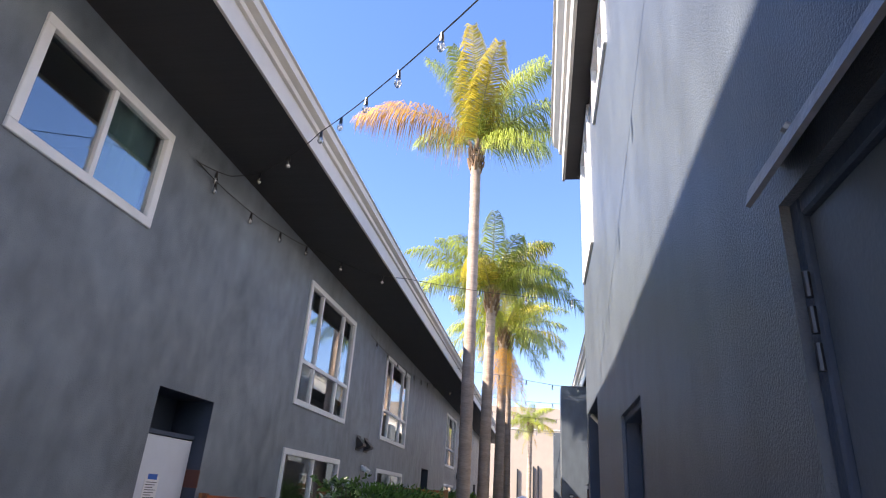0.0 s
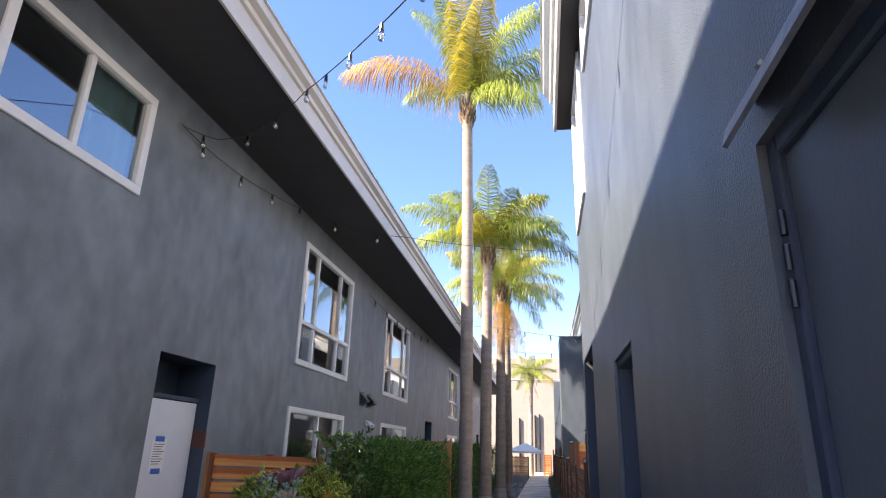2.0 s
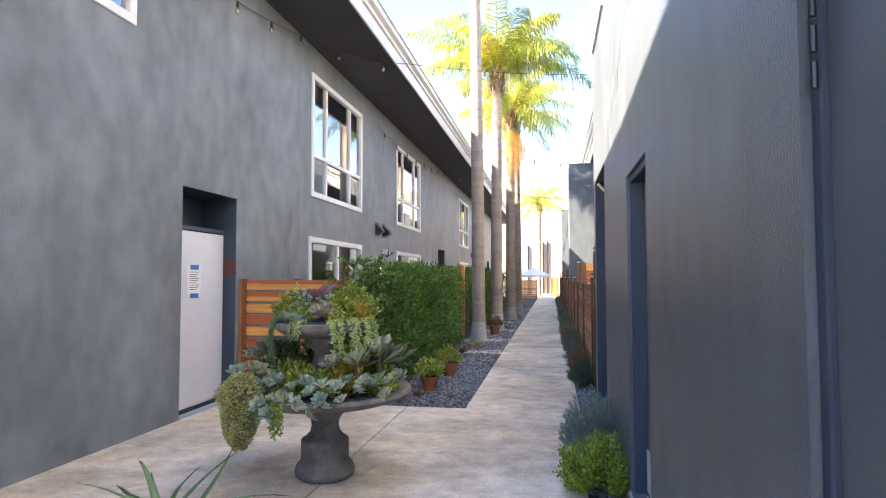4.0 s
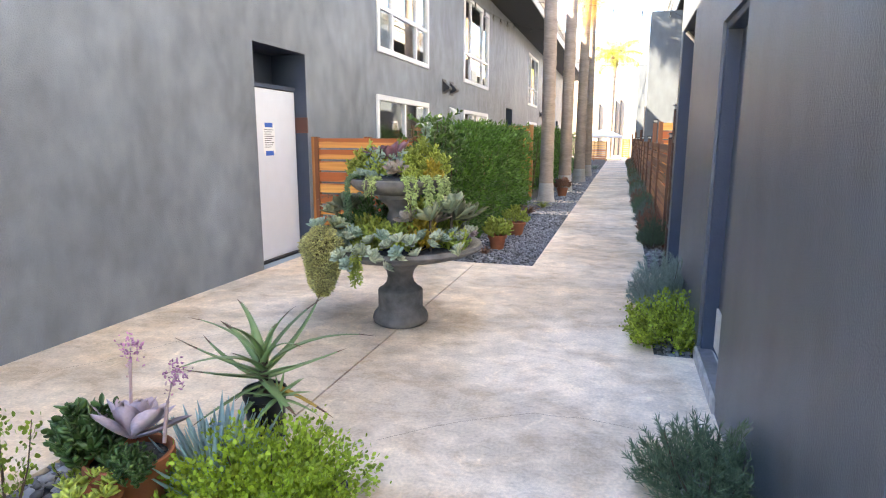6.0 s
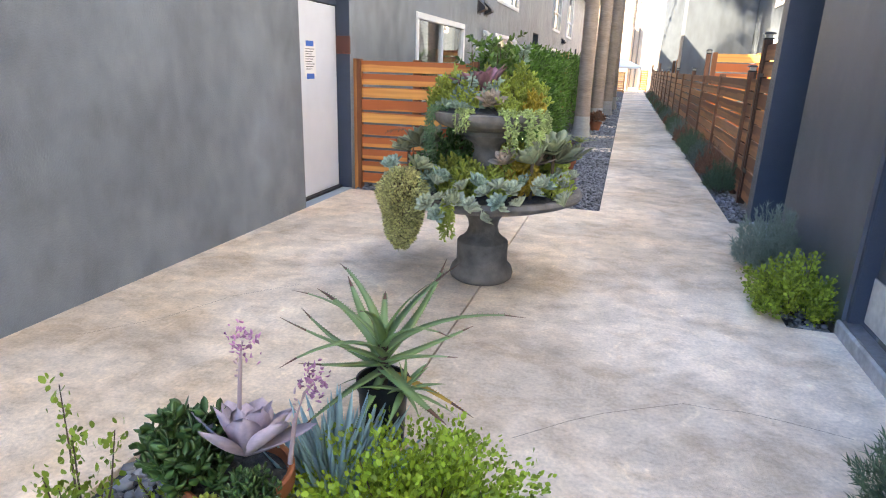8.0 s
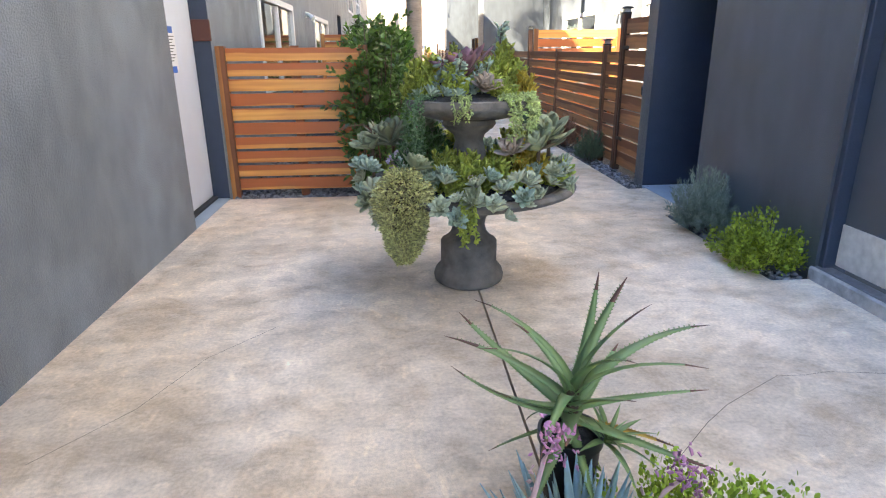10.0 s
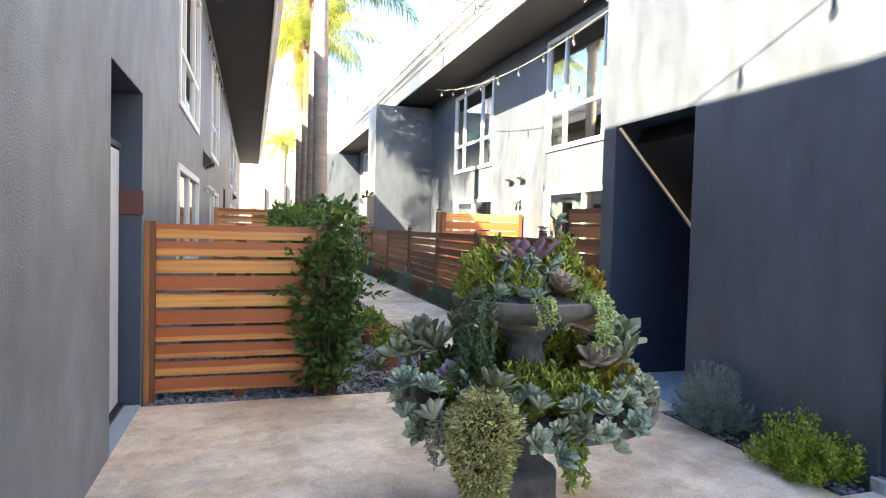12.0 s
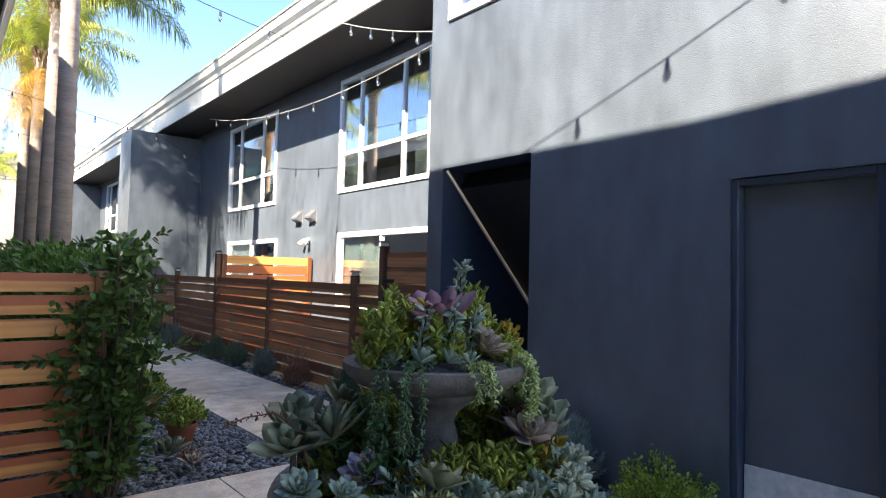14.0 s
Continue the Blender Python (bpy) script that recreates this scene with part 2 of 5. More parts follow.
def box(bm, x0, x1, y0, y1, z0, z1, bevel=0.0):
    """A box, its edges taken off by bevel."""
    r = bmesh.ops.create_cube(bm, size=1.0, matrix=Matrix.Translation(((x0 + x1) / 2, (y0 + y1) / 2, (z0 + z1) / 2)) @ Matrix.Diagonal((x1 - x0, y1 - y0, z1 - z0, 1)))
    if bevel:
        edges = list({e for v in r["verts"] for e in v.link_edges})
        bmesh.ops.bevel(bm, geom=edges, offset=bevel, segments=1, affect="EDGES", clamp_overlap=True)
    return bm


def boxed(x0, x1, y0, y1, z0, z1, bevel=0.0):
    return box(bmesh.new(), x0, x1, y0, y1, z0, z1, bevel)


def lathe(profile, segments=40):
    """A turned body from (radius, height) pairs."""
    bm = bmesh.new()
    rings = [[bm.verts.new((r * math.cos(a), r * math.sin(a), z)) for a in np.linspace(0, 2 * math.pi, segments, endpoint=False)] for r, z in profile]
    for lo, hi in zip(rings, rings[1:]):
        for i in range(segments):
            bm.faces.new((lo[i], lo[(i + 1) % segments], hi[(i + 1) % segments], hi[i]))
    bm.faces.new(rings[0][::-1])
    bm.faces.new(rings[-1])
    return bm


def tube(points, radius, sides=6, taper=None):
    """A round bar along points; taper: the last radius."""
    bm = bmesh.new()
    pts = [Vector(p) for p in points]
    rings = []
    for i, p in enumerate(pts):
        d = (pts[min(i + 1, len(pts) - 1)] - pts[max(i - 1, 0)]).normalized()
        s = d.cross(Vector((0, 0, 1)) if abs(d.z) < 0.95 else Vector((1, 0, 0))).normalized()
        u = s.cross(d)
        r = radius if taper is None else radius + (taper - radius) * i / (len(pts) - 1)
        rings.append([bm.verts.new(p + (s * math.cos(a) + u * math.sin(a)) * r) for a in np.linspace(0, 2 * math.pi, sides, endpoint=False)])
    for lo, hi in zip(rings, rings[1:]):
        for i in range(sides):
            bm.faces.new((lo[i], lo[(i + 1) % sides], hi[(i + 1) % sides], hi[i]))
    bm.faces.new(rings[0][::-1])
    bm.faces.new(rings[-1])
    bmesh.ops.recalc_face_normals(bm, faces=bm.faces)
    return bm


def holed_wall(name, x0, x1, y0, y1, z0, z1, holes, material, label=""):
    """A thick wall across x, with openings (ya, yb, za, zb) right through it."""
    ys = sorted({y0, y1, *(v for h in holes for v in h[:2])})
    zs = sorted({z0, z1, *(v for h in holes for v in h[2:])})
    solid = lambda i, j: 0 <= i < len(ys) - 1 and 0 <= j < len(zs) - 1 and not any(
        h[0] <= (ys[i] + ys[i + 1]) / 2 <= h[1] and h[2] <= (zs[j] + zs[j + 1]) / 2 <= h[3] for h in holes)
    bm = bmesh.new()
    seen = {}

    def v(x, y, z):
        key = (x, y, z)
        if key not in seen:
            seen[key] = bm.verts.new(key)
        return seen[key]
    for i in range(len(ys) - 1):
        for j in range(len(zs) - 1):
            if not solid(i, j):
                continue
            a, b, c, d = ys[i], ys[i + 1], zs[j], zs[j + 1]
            bm.faces.new((v(x1, a, c), v(x1, b, c), v(x1, b, d), v(x1, a, d)))
            bm.faces.new((v(x0, a, c), v(x0, a, d), v(x0, b, d), v(x0, b, c)))
            if not solid(i - 1, j):
                bm.faces.new((v(x0, a, c), v(x1, a, c), v(x1, a, d), v(x0, a, d)))
            if not solid(i + 1, j):
                bm.faces.new((v(x0, b, c), v(x0, b, d), v(x1, b, d), v(x1, b, c)))
            if not solid(i, j - 1):
                bm.faces.new((v(x0, a, c), v(x0, b, c), v(x1, b, c), v(x1, a, c)))
            if not solid(i, j + 1):
                bm.faces.new((v(x0, a, d), v(x1, a, d), v(x1, b, d), v(x0, b, d)))
    bmesh.ops.recalc_face_normals(bm, faces=bm.faces)
    return tagged(part(name, bm, material), label, "wall", kind="structure")


def arrays(name, verts, faces, material, parent=None, label="", smooth=True):
    """One mesh out of numpy arrays of places and of faces with one number of corners."""
    me = bpy.data.meshes.new(name)
    k = faces.shape[1]
    me.vertices.add(len(verts)), me.loops.add(faces.size), me.polygons.add(len(faces))
    me.vertices.foreach_set("co", np.ascontiguousarray(verts, dtype=np.float32).ravel())
    me.loops.foreach_set("vertex_index", faces.astype(np.int32).ravel())
    me.polygons.foreach_set("loop_start", np.arange(0, faces.size, k, dtype=np.int32))
    me.update(calc_edges=True)
    me.validate()
    me.materials.append(material)
    if smooth:
        me.shade_smooth()
    ob = new(name, me)
    if parent:
        ob.parent = parent
    return tagged(ob, label)


def spread(base_v, base_f, places, axes, sizes):
    """Copies of a small shape (along its own x, normal z) at places, along axes, rolled by chance."""
    n = len(places)
    a = axes / np.linalg.norm(axes, axis=1, keepdims=True)
    r = np.random.normal(size=(n, 3))
    s = np.cross(a, r)
    s /= np.linalg.norm(s, axis=1, keepdims=True)
    u = np.cross(a, s)
    v = places[:, None] + sizes[:, None, None] * (base_v[None, :, :1] * a[:, None] + base_v[None, :, 1:2] * s[:, None] + base_v[None, :, 2:3] * u[:, None])
    f = base_f[None] + (np.arange(n) * len(base_v))[:, None, None]
    return v.reshape(-1, 3), f.reshape(-1, base_f.shape[1])


# ---- the ground ----
tagged(part("ground", boxed(-400, 400, -400, 400, -0.6, -0.08), M["asphalt"]), "bare ground around the buildings", "ground", kind="structure")
court = thing("pavement", label="stained grey-beige concrete court and walkway with joints", category="pavement", kind="structure")


def slab(x0, x1, y0, y1):
    part("slab", boxed(x0, x1, y0, y1, -0.12, 0.0), M["concrete"], court)


GAP = 0.006
slab(0.0, 2.31 - GAP, 3.05, 7.96)
slab(2.31 + GAP, 4.29, 3.05, 7.96)
slab(0.0, 1.45, -4.0, 3.05)
slab(2.9, 4.29, -4.0, 3.05)
slab(1.45, 2.9, -4.0, 1.9)
slab(4.29, 4.57, 3.77, 5.15)
slab(4.29, 4.57, 6.85, 7.96)
slab(4.29, 4.57, -4.0, 2.6)
# unseen forecourt slab, added to bounce sunlight onto the gate and plants
slab(-8.0, 14.0, -13.0, -4.0)
for line in ([(2.85, 3.42), (3.07, 3.63), (3.22, 3.75), (3.37, 3.84), (3.585, 3.965), (3.72, 3.96), (3.85, 3.98), (4.05, 3.95), (4.28, 3.9)], [(0.35, 3.6), (0.62, 3.95), (0.8, 4.4), (1.1, 4.75)]):
    for (xa, ya), (xb, yb) in zip(line, line[1:]):
        n_ = Vector((ya - yb, xb - xa, 0)).normalized() * 0.0012
        bm = bmesh.new()
        bm.faces.new([bm.verts.new(Vector(p) + q) for p, q in (((xa, ya, 0.0015), -n_), ((xb, yb, 0.0015), -n_), ((xb, yb, 0.0015), n_), ((xa, ya, 0.0015), n_))])
        part("crack", bm, M["soil"], court, "hairline crack")
for y in np.arange(7.96, 62, 3.2):
    slab(3.02, 4.36, y + GAP, y + 3.2 - GAP)
tagged(part("gravel_bed", boxed(-0.02, 3.02, 7.97, 62, -0.1, -0.035), M["soil"]), "dark slate gravel strip along the walkway", "gravel", kind="structure")
tagged(part("gravel_bed", boxed(4.36, 6.7, 7.97, 62, -0.1, -0.02), M["soil"]), "dark soil and gravel under the fence", "gravel", kind="structure")
tagged(part("planter_bed", boxed(1.45, 2.9, 1.9, 3.05, -0.1, -0.03), M["soil"]), "square planting bed of dark pebbles in the concrete", "gravel", kind="structure")
tagged(part("planter_bed", boxed(4.3, 4.57, 5.15, 6.85, -0.1, -0.03), M["soil"]), "narrow planting bed along the wall", "gravel", kind="structure")
tagged(part("planter_bed", boxed(4.3, 4.57, 2.6, 3.77, -0.1, -0.03), M["soil"]), "narrow pebble planting bed along the wall", "gravel", kind="structure")
for i, y in enumerate((13.2, 15.6, 18.4, 21.6, 25.0, 29.0)):
    tagged(part("stepping_slab", boxed(1.9, 3.0, y, y + 0.55, -0.06, -0.004, 0.006), M["concrete"]), "concrete stepping slab across the gravel", "slab", "stepping slabs")

# ---- the long building ----
EAVE_L, WALL_R, EAVE_R, NEAR = 1.2, 6.64, 5.47, 4.57
SOFFIT, TOP = 5.585, 6.32
BIG = [(10.45, 13.19), (16.19, 19.1), (27.2, 30.1), (33.0, 35.9)]
LOW = [(10.37, 13.19), (16.19, 19.1), (27.2, 30.1), (33.0, 35.9)]
DOORS_L = [(6.83, 8.0), (22.2, 23.5), (39.0, 40.2)]
L_END = 46.0
holes = [(4.15, 5.97, 4.08, 5.17)] + [(a, b, 2.98, 5.1) for a, b in BIG] + [(a, b, 0.95, 2.245) for a, b in LOW] + [(a, b, -0.1, 2.6) for a, b in DOORS_L]
holed_wall("wall_west", -0.22, 0.0, -4.0, L_END, -0.1, SOFFIT + 0.28, holes, M["stucco"], "dark grey stucco wall of the long building")
holes_r = [(10.85, 13.74, 3.17, 5.4), (16.67, 19.62, 3.17, 5.4), (10.75, 13.69, 0.95, 2.35), (16.5, 19.5, 0.95, 2.33), (26.2, 29.1, 3.17, 5.4), (32.2, 35.1, 3.17, 5.4), (26.2, 29.1, 0.95, 2.33)]
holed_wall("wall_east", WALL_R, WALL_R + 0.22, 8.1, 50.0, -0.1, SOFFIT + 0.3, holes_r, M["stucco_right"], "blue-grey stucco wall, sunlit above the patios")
OPEN_1, OPEN_2, STAIR = (0.8, 2.17, -0.1, 2.33), (4.28, 5.14, -0.1, 2.265), (6.88, 8.09, -0.1, 2.69)
near_holes = [OPEN_1, OPEN_2, STAIR, (6.75, 8.02, 4.25, 5.95), (4.95, 6.1, 5.28, 5.95)]
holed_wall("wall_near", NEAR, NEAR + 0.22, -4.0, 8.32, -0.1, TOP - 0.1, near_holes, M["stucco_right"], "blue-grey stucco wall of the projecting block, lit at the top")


def shell(name, x0, x1, y0, y1, z0, z1, material, label, open_side=None):
    """Five sides of a room, 5 cm thick."""
    bm = bmesh.new()
    t = 0.05
    box(bm, x0, x1, y0, y1, z0 - t, z0)
    box(bm, x0, x1, y0, y1, z1, z1 + t)
    box(bm, x0, x1, y0 - t, y0, z0 - t, z1 + t)
    box(bm, x0, x1, y1, y1 + t, z0 - t, z1 + t)
    if open_side == "+x":
        box(bm, x0 - t, x0, y0 - t, y1 + t, z0 - t, z1 + t)
    else:
        box(bm, x1, x1 + t, y0 - t, y1 + t, z0 - t, z1 + t)
    return tagged(part(name, bm, material), label, "interior", kind="structure")


for y0, y1 in ((3.4, 6.7), (8.2, 15.2), (15.4, 22.0), (24.0, 31.4), (31.6, 38.5)):
    shell("room", -4.2, -0.23, y0, y1, 2.85, 5.55, M["room"], "plain upstairs room behind the windows", "+x")
    if y0 > 8:
        shell("room", -4.2, -0.23, y0, y1, 0.06, 2.7, M["room"], "plain downstairs room behind the windows", "+x")
for y0, y1 in ((8.4, 15.0), (15.2, 21.9), (24.0, 30.6), (30.8, 36.0)):
    shell("room", WALL_R + 0.23, WALL_R + 4, y0, y1, 2.85, 5.55, M["room"], "plain upstairs room behind the windows", "-x")
    shell("room", WALL_R + 0.23, WALL_R + 4, y0, y1, 0.06, 2.7, M["room"], "plain downstairs room behind the windows", "-x")
shell("room", NEAR + 0.23, 8.0, 3.5, 8.25, 3.0, 6.1, M["room"], "plain upstairs room of the projecting block", "-x")


def window(name, x, out, y0, y1, z0, z1, cols, split, cloth, label, glass="glass"):
    """A white window in a wall across x; out: the way it faces (1 or -1); cols: shares of its width; split: height share of the low row."""
    w = thing(name, (x, (y0 + y1) / 2, z0), label, "window", kind="structure")
    hy, hz, fw = (y1 - y0) / 2, z1 - z0, 0.075
    X = lambda a, b: (min(a * out, b * out), max(a * out, b * out))
    fr = lambda bm: part("window_frame", bm, M["white"], w)
    xa, xb = X(-0.07, 0.028)
    fr(boxed(xa, xb, -hy - 0.02, hy + 0.02, -0.02, fw, 0.006))
    fr(boxed(xa, xb, -hy - 0.02, hy + 0.02, hz - fw, hz + 0.02, 0.006))
    fr(boxed(xa, xb, -hy - 0.02, -hy + fw, fw + 0.001, hz - fw - 0.001, 0.006))
    fr(boxed(xa, xb, hy - fw, hy + 0.02, fw + 0.001, hz - fw - 0.001, 0.006))
    xa, xb = X(-0.06, 0.012)
    bars, total = [-hy + fw], sum(cols)
    for c in cols:
        bars.append(bars[-1] + (2 * hy - 2 * fw) * c / total)
    for y in bars[1:-1]:
        part("mullion", boxed(xa, xb, y - 0.03, y + 0.03, fw + 0.002, hz - fw - 0.002, 0.005), M["white"], w)
    zz = [fw, hz - fw]
    if split:
        zs = hz * split
        xa, xb = X(-0.055, 0.009)
        part("transom", boxed(xa, xb, -hy + fw + 0.001, hy - fw - 0.001, zs - 0.035, zs + 0.035, 0.005), M["white"], w)
        zz.insert(1, zs)
    xa, xb = X(-0.034, -0.026)
    for a, b in zip(bars, bars[1:]):
        for c, d in zip(zz, zz[1:]):
            p = part("pane", boxed(xa, xb, a + 0.005, b - 0.005, c + 0.005, d - 0.005), M[glass], w)
            p.visible_shadow = False
    for a, b, kind, *foot in cloth:
        foot = foot[0] * hz if foot else -0.1
        n = max(8, int(abs(b - a) * 60))
        ys = np.linspace(-hy + a * 2 * hy, -hy + b * 2 * hy, n)
        xs = -out * (0.13 + 0.025 * np.sin(np.arange(n) * 1.1) + 0.012 * np.sin(np.arange(n) * 0.37))
        v = np.array([(xx, yy, zz2) for xx, yy in zip(xs, ys) for zz2 in (foot, hz + 0.08)])
        f = np.array([(2 * i, 2 * i + 2, 2 * i + 3, 2 * i + 1) for i in range(n - 1)])
        ob = arrays("curtain", v, f, M[kind])
        ob.matrix_basis = Matrix.Translation((x, (y0 + y1) / 2, z0))
        sol = ob.modifiers.new("thickness", "SOLIDIFY")
        sol.thickness = 0.004
        tagged(ob, "pale hanging curtain drawn partly across a window", "curtain", "curtains")
    return w


COLS = (0.24, 0.5, 0.26)
window("window_1", 0, 1, 4.15, 5.97, 4.08, 5.17, (1, 1), 0, [(0.55, 0.98, "teal")], "white vinyl sliding window with a teal blind")
for k, (a, b) in enumerate(BIG):
    window(f"window_{2 + k}", 0, 1, a, b, 2.98, 5.1, COLS, 0.34, [(0.02, 0.2, "curtain"), (0.82, 0.98, "curtain")], "large white six-pane window reflecting the sky")
    window(f"window_{12 + k}", 0, 1, *LOW[k], 0.95, 2.245, (1, 1), 0, [(0.05, 0.2, "curtain")], "white sliding ground-floor window")
for k, (a, b, c, d) in enumerate(holes_r):
    big = d > 4
    window(f"window_{20 + k}", WALL_R, -1, a, b, c, d, COLS[::-1] if big else (1, 1), 0.34 if big else 0,
           [(0.02, 0.2, "curtain"), (0.24, 0.74, "teal", 0.36), (0.8, 0.98, "curtain")] if big else [(0.5, 0.97, "curtain")], "large white window with curtains on the sunlit wall" if big else "white sliding window behind the fence", "tinted")
window("window_30", NEAR, -1, 6.75, 8.02, 4.25, 5.95, (1, 1), 0, [], "white window high on the projecting wall", "glint")
window("window_31", NEAR, -1, 4.95, 6.1, 5.28, 5.95, (1, 1), 0, [], "small white window high on the projecting wall", "glint")


def eave(name, x_wall, x_out, y0, y1, z, side, label, tall=1.0):
    """Soffit, fascia, gutter and roof of an overhang; side: 1 where it reaches towards +x; tall: share of a full gutter's height."""
    e = thing(name, label=label, category="roof", kind="structure")
    lo, hi = min(x_wall, x_out), max(x_wall, x_out)
    part("soffit", boxed(lo, hi, y0, y1, z, z + 0.04), M["soffit"], e)
    f0, f1 = sorted((x_out, x_out + side * 0.035))
    part("fascia", boxed(f0, f1, y0, y1, z - 0.03, z + 0.42 * tall, 0.004), M["gutter"], e, "off-white fascia board")
    bm = bmesh.new()
    prof = [(0.037, 0.40), (0.075, 0.42), (0.09, 0.50), (0.16, 0.56), (0.17, 0.72), (0.2, 0.73), (0.2, 0.76), (0.037, 0.76)]
    rings = [[bm.verts.new((x_out + side * a, y, z + b * tall)) for a, b in prof] for y in (y0, y1)]
    for i in range(len(prof)):
        j = (i + 1) % len(prof)
        bm.faces.new((rings[0][i], rings[0][j], rings[1][j], rings[1][i]))
    bm.faces.new(rings[0]), bm.faces.new(rings[1][::-1])
    bmesh.ops.recalc_face_normals(bm, faces=bm.faces)
    part("gutter", bm, M["gutter"], e, "moulded off-white gutter")
    r0, r1 = sorted((x_out + side * 0.02, x_wall - side * 6.0))
    part("roof", boxed(r0, r1, y0, y1, z + 0.56 * tall + 0.01, z + 0.66 * tall + 0.02), M["soffit"], e)
    return e


eave("roof_west", -0.02, EAVE_L, -4.0, L_END, SOFFIT, 1, "deep dark soffit with a cream gutter over the long wall", 0.5)
eave("roof_east", WALL_R + 0.05, EAVE_R, 8.32, 50.0, 5.66, -1, "deep dark soffit with a white gutter over the patios")
eave("roof_near", NEAR + 0.02, 4.36, -4.0, 8.5, 5.98, -1, "shallow eave and gutter of the projecting block")
tagged(part("wall_west_end", boxed(-6, -0.23, L_END - 0.2, L_END, -0.1, 5.87), M["stucco"]), "end wall of the long building", "wall", kind="structure")
tagged(part("wall_west_back", boxed(-6.2, -6.0, -4, L_END, -0.1, 5.87), M["stucco"]), "back wall of the long building", "wall", kind="structure")
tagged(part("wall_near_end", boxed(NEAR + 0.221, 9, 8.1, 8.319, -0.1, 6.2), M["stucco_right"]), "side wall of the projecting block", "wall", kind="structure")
# Unseen wall, set low and far back to let light in from the south.
tagged(part("wall_behind", boxed(-8, 14, -13.2, -13.0, -0.1, 2.2), M["stucco"]), "plain low wall, unseen, behind the added forecourt", "wall", kind="structure")
for y in (22.0, 36.5):
    tagged(part("fin_wall", boxed(4.68, WALL_R - 0.002, y, y + 1.3, -0.1, 5.53, 0.01), M["stucco_right"]), "projecting grey stucco fin between two patios", "wall", kind="structure")


def niche(y0, y1, z1, x_front, depth, side, name, label, material):
    """The lining of a recess: two jambs, head and back."""
    n = thing(name, label=label, category="recess", kind="structure")
    X = lambda a, b: sorted((x_front + side * a, x_front + side * b))
    a, b = X(0.222, depth)
    part("jamb", boxed(a, b, y0 - 0.1, y0, -0.1, z1 + 0.1), material, n)
    part("jamb", boxed(a, b, y1, y1 + 0.1, -0.1, z1 + 0.1), material, n)
    part("head", boxed(a, b, y0, y1, z1, z1 + 0.1), material, n)
    a, b = X(depth, depth + 0.08)
    part("back", boxed(a, b, y0 - 0.1, y1 + 0.1, -0.1, z1 + 0.1), material, n)
    a, b = X(0.0, depth)
    part("floor", boxed(a, b, y0 - 0.001, y1 + 0.001, -0.09, 0.006), M["blue_floor"], n, "pale blue painted floor")
    for y in (y0, y1):
        a, b = X(0.004, 0.221)
        s = -1 if y == y1 else 1
        lo, hi = sorted((y, y + s * 0.004))
        part("reveal", boxed(a, b, lo, hi, 0.007, z1 - 0.001), material, n)
    a, b = X(0.004, 0.221)
    part("reveal", boxed(a, b, y0 + 0.005, y1 - 0.005, z1 - 0.004, z1), material, n)
    return n


for a, b in DOORS_L:
    niche(a, b, 2.6, 0.0, 0.5, -1, "recess", "navy-painted entrance recess", M["navy"])
niche(*STAIR[:2], STAIR[3], NEAR, 1.9, 1, "recess", "navy-painted recess under the stairs", M["navy"])


stair = thing("stair_flight", (NEAR, 7.48, 0), "stair slab with a pale edge rail, underside blackened for the void's shade", "stairs", kind="structure")
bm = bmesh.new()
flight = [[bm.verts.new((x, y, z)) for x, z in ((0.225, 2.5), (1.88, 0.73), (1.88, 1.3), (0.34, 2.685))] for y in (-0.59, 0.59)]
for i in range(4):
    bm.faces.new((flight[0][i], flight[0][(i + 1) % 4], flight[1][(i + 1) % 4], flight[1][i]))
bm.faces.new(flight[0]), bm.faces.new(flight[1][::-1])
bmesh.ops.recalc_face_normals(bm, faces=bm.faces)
# black colour stands in for the shade of the unlit stair void
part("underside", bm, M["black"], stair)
part("edge_rail", tube([(0.03, 0.575, 2.67), (0.9, 0.575, 1.745), (1.85, 0.575, 0.735)], 0.02, 8), M["gutter"], stair, "pale painted pipe rail")


def entrance_door():
    d = thing("door_1", (-0.215, 7.48, 0.02), "white entrance door with a taped paper notice", "door", kind="structure")
    part("leaf", boxed(0.002, 0.045, -0.46, 0.50, 0.02, 2.1, 0.004), M["door"], d)
    part("sill", boxed(0.002, 0.09, -0.5, 0.5, -0.012, 0.016), M["black"], d)
    part("frame", boxed(0.002, 0.06, -0.52, 0.51, 2.11, 2.16, 0.003), M["navy"], d)
    part("frame", boxed(0.002, 0.06, -0.64, -0.47, 0.0, 2.109, 0.003), M["navy"], d)
    n = thing("notice", (-0.1695, 7.34, 1.52), "sheet of paper held by blue tape on the door", "notice")
    part("sheet", boxed(0, 0.002, -0.13, 0.13, -0.17, 0.17), M["paper"], n)
    for z in (-0.17, 0.17):
        part("tape", boxed(0.002, 0.003, -0.085, 0.085, z - 0.028, z + 0.028), M["tape"], n, "strip of blue tape")
    for i in range(9):
        part("text_line", boxed(0.002, 0.0025, -0.1, 0.1 - 0.03 * (i % 3), 0.11 - i * 0.026, 0.117 - i * 0.026), M["wire"], n)


entrance_door()
plaque = tagged(part("number_plaque", boxed(-0.165, 0.012, 7.965, 7.992, 1.6, 1.8, 0.004), M["redwood"]), "red-brown wooden plaque on the door jamb", "plaque")

